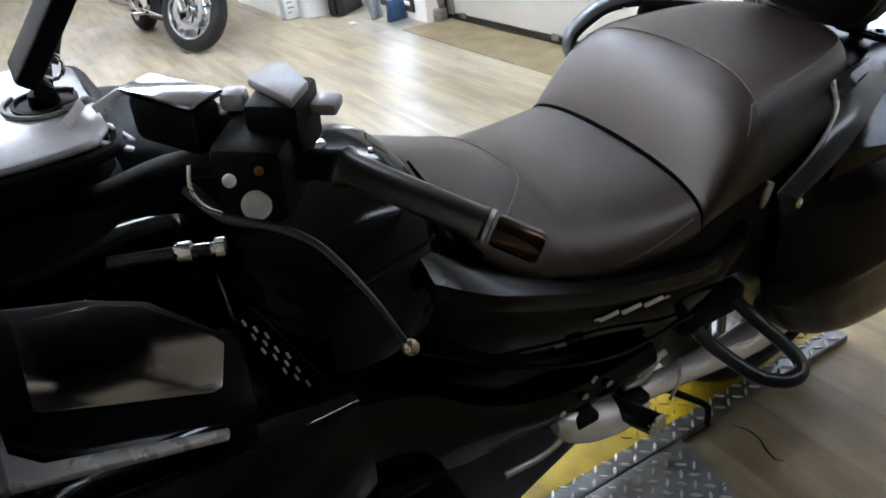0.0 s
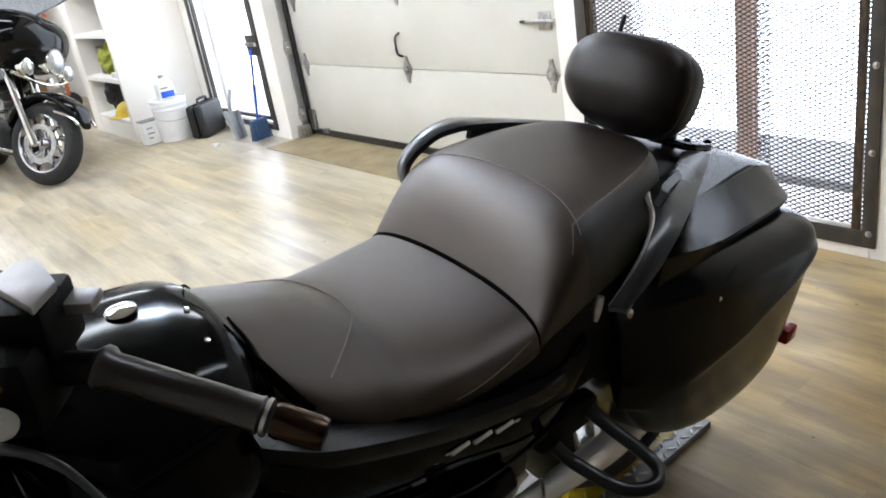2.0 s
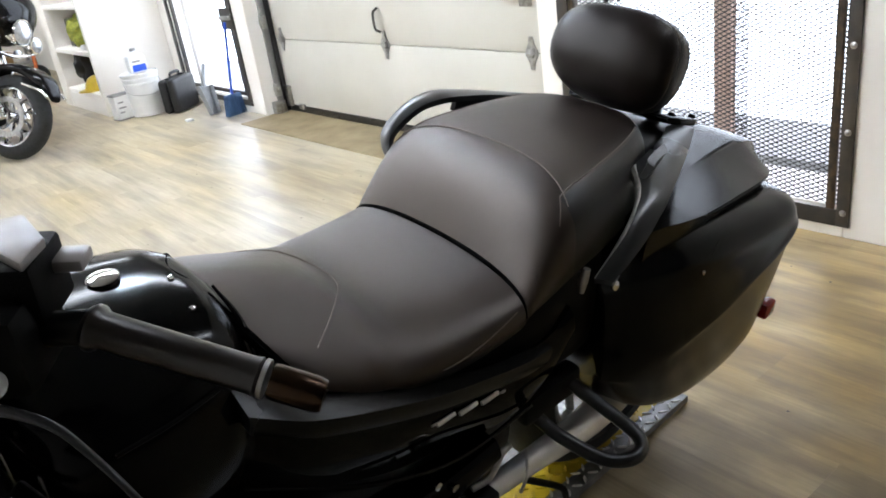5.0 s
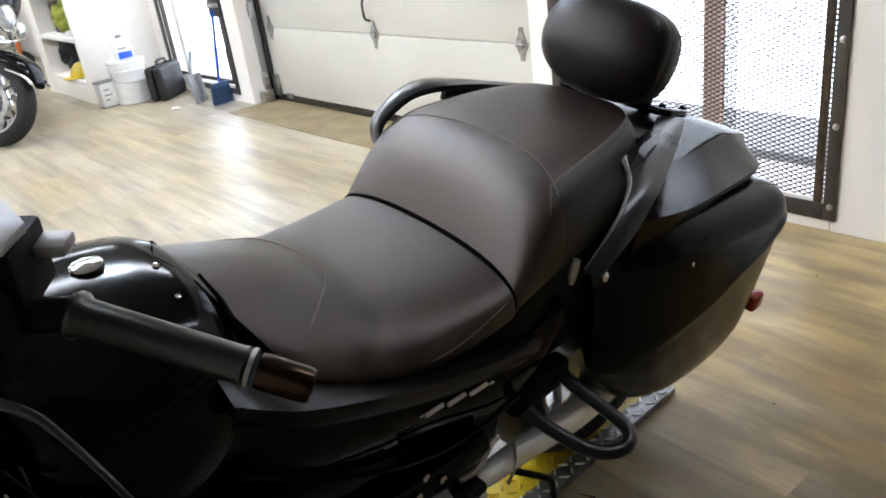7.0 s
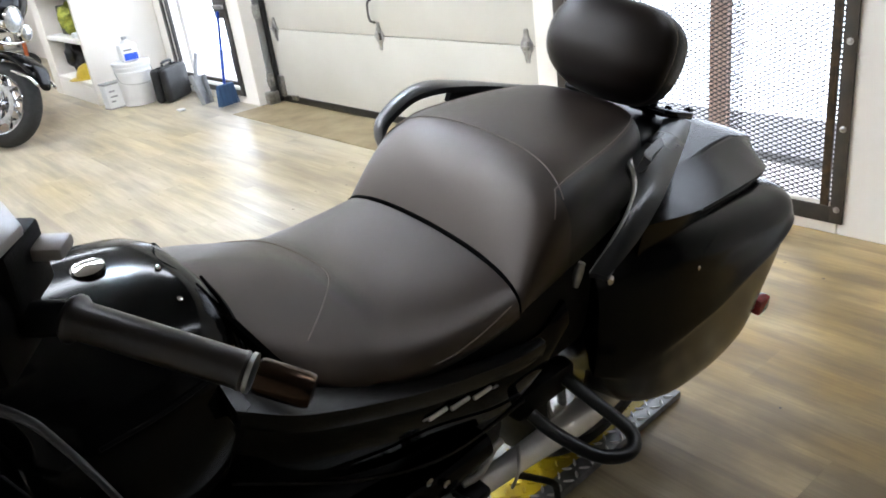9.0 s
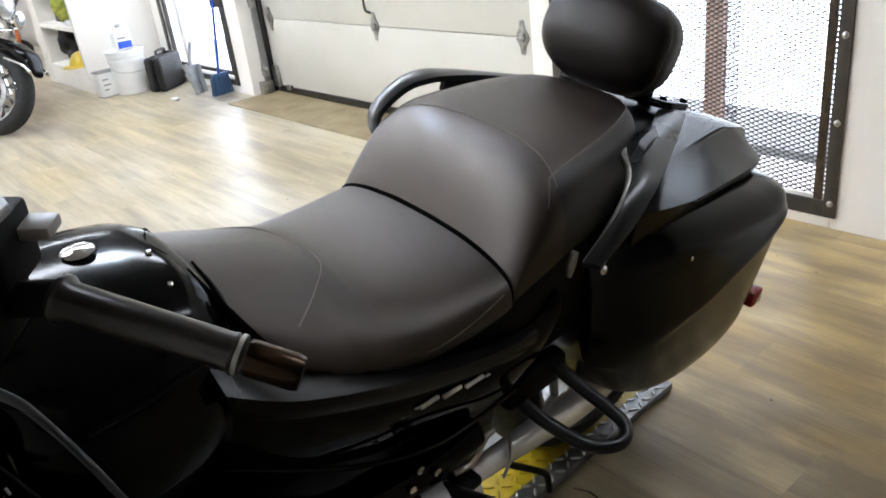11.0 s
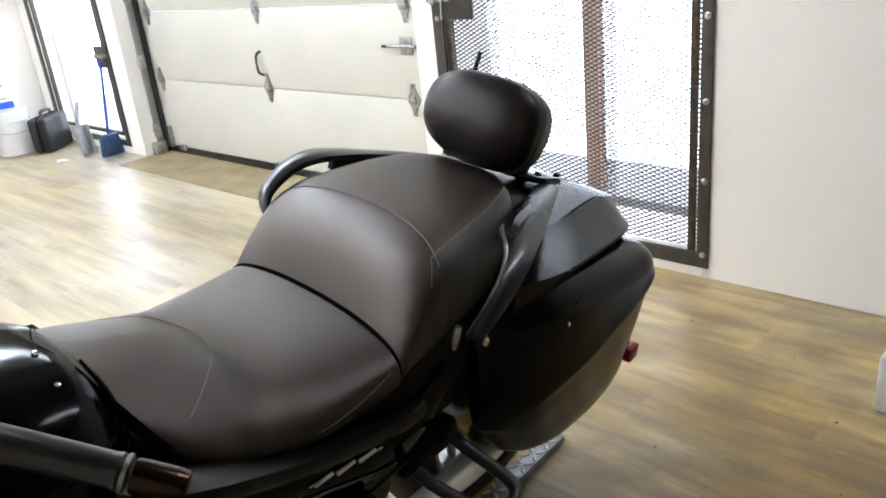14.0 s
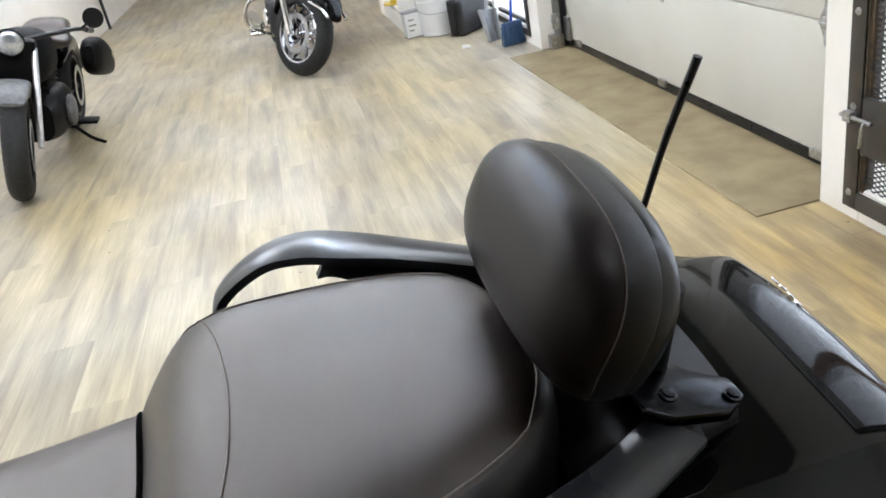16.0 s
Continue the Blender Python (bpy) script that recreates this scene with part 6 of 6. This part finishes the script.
# ---- the two parked cruisers ----
def cruiser(name, label, m, faired, steer):
    """Parked cruiser: front contact at x = 0, rear contact at x = 1.6; x to its rear, y to its right."""
    b = thing(name, label, "motorcycle", m, "parked motorcycles")
    turn = Matrix.Translation((-0.10, 0, 0)) @ Matrix.Rotation(radians(steer), 4, Vector((0.46, 0, 1.0)).normalized()) @ Matrix.Translation((0.10, 0, 0))
    STEER[0] = turn
    wheel(b, 0.0, 0.315, 0.315, 0.13, spokes=9, rimmat=LIDMETAL if faired else MATT)
    STEER[0] = None
    wheel(b, 1.60, 0.315, 0.315, 0.16, spokes=9, rimmat=ALLOY if faired else SATIN)
    forkmat = CHROME if faired else ALLOY
    STEER[0] = turn
    for s in (-1, 1):
        part("fork_leg", rod((0.0, s * 0.115, 0.30), (0.36, s * 0.115, 0.98) if faired else (0.27, s * 0.115, 0.81), 0.028 if faired else 0.018), forkmat, b, "bright fork leg")
    fender = [(-0.36, 0.05, 0.44, 0.50), (-0.30, 0.085, 0.50, 0.62), (-0.12, 0.095, 0.62, 0.695), (0.06, 0.095, 0.63, 0.70), (0.24, 0.085, 0.52, 0.62), (0.32, 0.06, 0.42, 0.52)]
    if not faired:
        fender = [(-0.19, 0.06, 0.58, 0.60), (-0.14, 0.085, 0.60, 0.645), (-0.02, 0.092, 0.64, 0.68), (0.12, 0.09, 0.60, 0.665), (0.24, 0.08, 0.52, 0.60)]
    part("front_fender", hull(fender, 2.6), GLOSS if faired else DULLALLOY, b, "front fender")
    STEER[0] = None
    low = 0.0 if faired else 0.12
    part("fuel_tank", hull([(0.36, 0.08, 0.72 - low, 0.90 - low), (0.46, 0.15, 0.68 - low, 0.98 - low), (0.62, 0.16, 0.68 - low, 1.0 - low), (0.80, 0.13, 0.69 - low, 0.94 - low), (0.92, 0.08, 0.70 - low, 0.86 - low)], 2.6), GLOSS if faired else MATT, b, "black fuel tank")
    part("seat", hull([(0.84, 0.09, 0.70, 0.80), (0.98, 0.16, 0.68, 0.76), (1.12, 0.17, 0.68, 0.77), (1.24, 0.14, 0.72, 0.84), (1.45, 0.12, 0.72, 0.83), (1.60, 0.08, 0.72, 0.80)], 2.6), LEATHER, b, "black leather seat")
    part("frame_tube", tube([(0.36, 0, 0.86), (0.42, 0, 0.35), (0.60, 0, 0.22), (1.10, 0, 0.24), (1.25, 0, 0.60)], 0.03), MATT, b)
    eng = part("engine", hull([(0.48, 0.11, 0.20, 0.44), (0.62, 0.16, 0.18, 0.50), (0.86, 0.17, 0.18, 0.50), (1.04, 0.13, 0.20, 0.46)], 3.2), DARKMETAL, b, "dark V-twin engine")
    for ang, x in ((-22, 0.66), (22, 0.78)):
        for k in range(7):
            part("cylinder_fin", box((-0.075, -0.095, 0.0), (0.075, 0.095, 0.012), 0.004, pose(x, 0, 0.46, 0, ang, 0) @ Matrix.Translation((0, 0, 0.02 + 0.03 * k))), ALLOY if faired else DARKMETAL, eng)
    for s in (-1, 1):
        part("engine_cover", lathe([(0.10, 0), (0.10, 0.02), (0.08, 0.035), (0.01, 0.04)], along((0.72, s * 0.165, 0.34), (0.72, s * 0.5, 0.34)), 24), CHROME if faired else DULLALLOY, eng, "round engine cover")
        part("foot_board", box((0.42 if faired else 0.60, s * 0.28 - 0.06, 0.27), (0.72, s * 0.28 + 0.06, 0.295), 0.01), CHROME if faired else MATT, b)
        if faired:
            part("crash_bar", tube([(0.42, s * 0.10, 0.56), (0.40, s * 0.32, 0.54), (0.42, s * 0.35, 0.36), (0.46, s * 0.12, 0.24)], 0.014), CHROME, b, "engine guard tube")
        STEER[0] = turn
        up = 0.0 if faired else -0.20
        part("handlebar", tube([(0.40, 0, 1.02 + up), (0.40, s * 0.15, 1.06 + up), (0.46, s * 0.34, 1.10 + up), (0.60, s * 0.42, 1.08 + up)], 0.013), CHROME if faired else SATIN, b)
        part("grip", rod((0.53, s * 0.395, 1.09 + up), (0.64, s * 0.43, 1.07 + up), 0.018), RUBBER, b)
        part("mirror_stem", tube([(0.50, s * 0.37, 1.10 + up), (0.46, s * 0.40, 1.19 + up * 1.3), (0.46, s * 0.43, 1.25 + up * 1.5)], 0.006), MATT, b)
        part("mirror_head", lathe([(0.02, -0.012), (0.06, -0.010), (0.06, 0.006), (0.01, 0.010)], along((0.46, s * 0.44, 1.27 + up * 1.5), (0.60, s * 0.43, 1.26 + up * 1.5)), 20), SATIN, b, "round mirror")
        part("turn_signal", lathe([(0.01, -0.03), (0.034, -0.02), (0.036, 0.0), (0.02, 0.012)], along((0.20, s * 0.24, 0.80), (0.10, s * 0.24, 0.80)) if faired else along((1.25, s * 0.20, 0.66), (1.15, s * 0.20, 0.66)), 18), AMBER if not faired else GLASSY, b, "turn signal lamp")
        STEER[0] = None
        shape = [(1.22, 0.05, 0.50, 0.70), (1.30, 0.08, 0.46, 0.74), (1.50, 0.09, 0.45, 0.74), (1.74, 0.08, 0.42, 0.70), (1.84, 0.05, 0.44, 0.62)] if faired else [(1.10, 0.03, 0.56, 0.68), (1.18, 0.07, 0.48, 0.71), (1.38, 0.09, 0.43, 0.70), (1.66, 0.08, 0.38, 0.60), (1.84, 0.045, 0.36, 0.48)]
        bag = part("saddlebag", hull(shape, 2.6 if not faired else 3.4, yc=s * 0.27), GLOSS if faired else MATT, b, "black saddlebag")
        part("bag_buckle", box((1.40, s * 0.372 - 0.006, 0.55), (1.44, s * 0.372 + 0.006, 0.60), 0.004), CHROME, bag)
        if faired or s > 0:
            part("muffler", tube([(0.80, s * 0.20, 0.30, 0.03), (1.10, s * 0.21, 0.26, 0.042), (1.80, s * 0.21, 0.26, 0.048)], 0.04, sides=16), CHROME if faired else MATT, b, "exhaust muffler")
    part("side_stand", tube([(0.84, -0.14, 0.22), (0.86, -0.24, 0.12), (0.88, -0.33, 0.072)], 0.012), MATT, b, "side stand")
    part("rear_fender", hull([(1.25, 0.08, 0.50, 0.66), (1.45, 0.10, 0.56, 0.70), (1.70, 0.10, 0.52, 0.68), (1.90, 0.09, 0.36, 0.50)], 2.6), GLOSS, b, "black rear fender")
    part("tail_lamp", hull([(1.88, 0.05, 0.54, 0.60), (1.93, 0.05, 0.54, 0.60)], 3), REDLENS, b)
    STEER[0] = turn
    if faired:
        part("fairing", hull([(0.00, 0.14, 1.00, 1.14), (0.07, 0.28, 0.94, 1.24), (0.20, 0.38, 0.84, 1.30), (0.34, 0.39, 0.86, 1.28), (0.42, 0.36, 0.90, 1.22)], 2.6), GLOSS, b, "glossy black batwing fairing")
        part("windscreen", tube([(0.16, 0, 1.26, 0.30), (0.30, 0, 1.40, 0.27), (0.40, 0, 1.50, 0.20)], 0.2, sides=24, flat=0.05, up=(0.7, 0, 0.7)), GLASSY, b, "tinted windscreen")
        lz, lx = 0.93, -0.06
        part("fender_trim", tube([(-0.37, 0.088, 0.47), (-0.30, 0.095, 0.52), (-0.16, 0.104, 0.56)], 0.012), CHROME, b, "bright fender trim")
        part("fender_trim", tube([(-0.37, -0.088, 0.47), (-0.30, -0.095, 0.52), (-0.16, -0.104, 0.56)], 0.012), CHROME, b, "bright fender trim")
        part("light_bar", tube([(0.06, -0.28, 0.82), (0.02, 0, 0.76), (0.06, 0.28, 0.82)], 0.014), CHROME, b, "chrome light bar")
        for s in (-1, 1):
            part("spot_lamp", lathe([(0.01, -0.08), (0.05, -0.06), (0.062, -0.01), (0.062, 0.004), (0.052, 0.010), (0.01, 0.018)], along((0.0, s * 0.20, 0.865), (-0.2, s * 0.20, 0.86)), 24), CHROME, b, "chrome spot lamp")
            part("spot_glass", lathe([(0.051, 0.011), (0.04, 0.018), (0.005, 0.022)], along((0.0, s * 0.20, 0.865), (-0.2, s * 0.20, 0.86)), 24), GLASSY, b)
    else:
        lz, lx = 0.85, 0.20
        part("fork_shroud", box((0.24, -0.13, 0.58), (0.36, 0.13, 0.86), 0.03), MATT, b)
    g = 1.0 if faired else 0.8
    hl = part("headlamp", lathe([(0.02 * g, -0.13), (0.07 * g, -0.10), (0.095 * g, -0.02), (0.098 * g, 0.004), (0.090 * g, 0.012), (0.088 * g, 0.004)], along((lx, 0, lz), (lx - 0.2, 0, lz - 0.01)), 28), CHROME if faired else MATT, b, "round headlamp")
    part("headlamp_glass", lathe([(0.088 * g, 0.006), (0.075 * g, 0.016), (0.04 * g, 0.024), (0.004, 0.027)], along((lx, 0, lz), (lx - 0.2, 0, lz - 0.01)), 28), GLASSY, hl, "clear headlamp glass")
    STEER[0] = None
    return b


def stood(x, y, yaw, lean):
    return Matrix.Translation((x, y, 0.0)) @ Euler((0, 0, radians(yaw))).to_matrix().to_4x4() @ Euler((radians(lean), 0, 0)).to_matrix().to_4x4()


cruiser("faired_cruiser", "black faired cruiser motorcycle with chrome headlamps, parked on the floor", stood(0.36, 5.63, 95.0, 7), True, 33)
cruiser("bare_cruiser", "matt black cruiser motorcycle with saddlebags, parked along the white wall", stood(-1.38, 4.10, 92.0, 12), False, 10)

# ---- floor planks ----
PLANK_W, PLANK_L = 0.182, 1.22


def plank_mesh():
    bm = bmesh.new()
    g = 0.00005
    lo, hi = Vector((g, g)), Vector((PLANK_W - g, PLANK_L - g))
    b = 0.00012
    low = [bm.verts.new(p) for p in ((lo.x, lo.y, -0.0035), (hi.x, lo.y, -0.0035), (hi.x, hi.y, -0.0035), (lo.x, hi.y, -0.0035))]
    mid = [bm.verts.new(p) for p in ((lo.x, lo.y, -0.0008), (hi.x, lo.y, -0.0008), (hi.x, hi.y, -0.0008), (lo.x, hi.y, -0.0008))]
    top = [bm.verts.new(p) for p in ((lo.x + b, lo.y + b, 0), (hi.x - b, lo.y + b, 0), (hi.x - b, hi.y - b, 0), (lo.x + b, hi.y - b, 0))]
    for a, c in ((low, mid), (mid, top)):
        for i in range(4):
            j = (i + 1) % 4
            bm.faces.new((a[i], a[j], c[j], c[i]))
    bm.faces.new(top)
    return finish("plank", bm, FLOOR, smooth=False)


PLANK = plank_mesh()
rows = int(4.08 / PLANK_W) + 1
far = []
for i in range(rows):
    x = -2.10 + i * PLANK_W
    y = -4.5 - ((i * 0.37) % 1.0) * PLANK_L
    while y < 16.0:
        if -1.6 < y < 9.4 and x + PLANK_W <= 2.02:
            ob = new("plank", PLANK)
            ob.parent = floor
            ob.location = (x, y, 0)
        else:
            far.append((x, y))
        y += PLANK_L
bm = bmesh.new()
for x, y in far:
    q = [(x + 0.0007, max(y, -4.5) + 0.0007), (min(x + PLANK_W, 2.0) - 0.0007, max(y, -4.5) + 0.0007), (min(x + PLANK_W, 2.0) - 0.0007, min(y + PLANK_L, 16.0) - 0.0007), (x + 0.0007, min(y + PLANK_L, 16.0) - 0.0007)]
    if q[2][1] - q[0][1] > 0.01 and q[1][0] - q[0][0] > 0.01:
        vs = [bm.verts.new((*p, 0)) for p in q]
        vs2 = [bm.verts.new((*p, -0.0035)) for p in q]
        bm.faces.new(vs)
        for k in range(4):
            bm.faces.new((vs2[k], vs2[(k + 1) % 4], vs[(k + 1) % 4], vs[k]))
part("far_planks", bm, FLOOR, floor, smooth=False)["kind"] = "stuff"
part("floor_crack", tube([(x, y, 0.0006, r) for (x, y), r in zip([(0.344, 0.051), (0.359, 0.018), (0.356, -0.017), (0.338, -0.053), (0.333, -0.079), (0.344, -0.094)], (0.0008, 0.0022, 0.0018, 0.0026, 0.0020, 0.0008))], 0.002, sides=6, flat=0.3, smooth_path=False), GAPBLACK, floor, "dark crack in the vinyl")
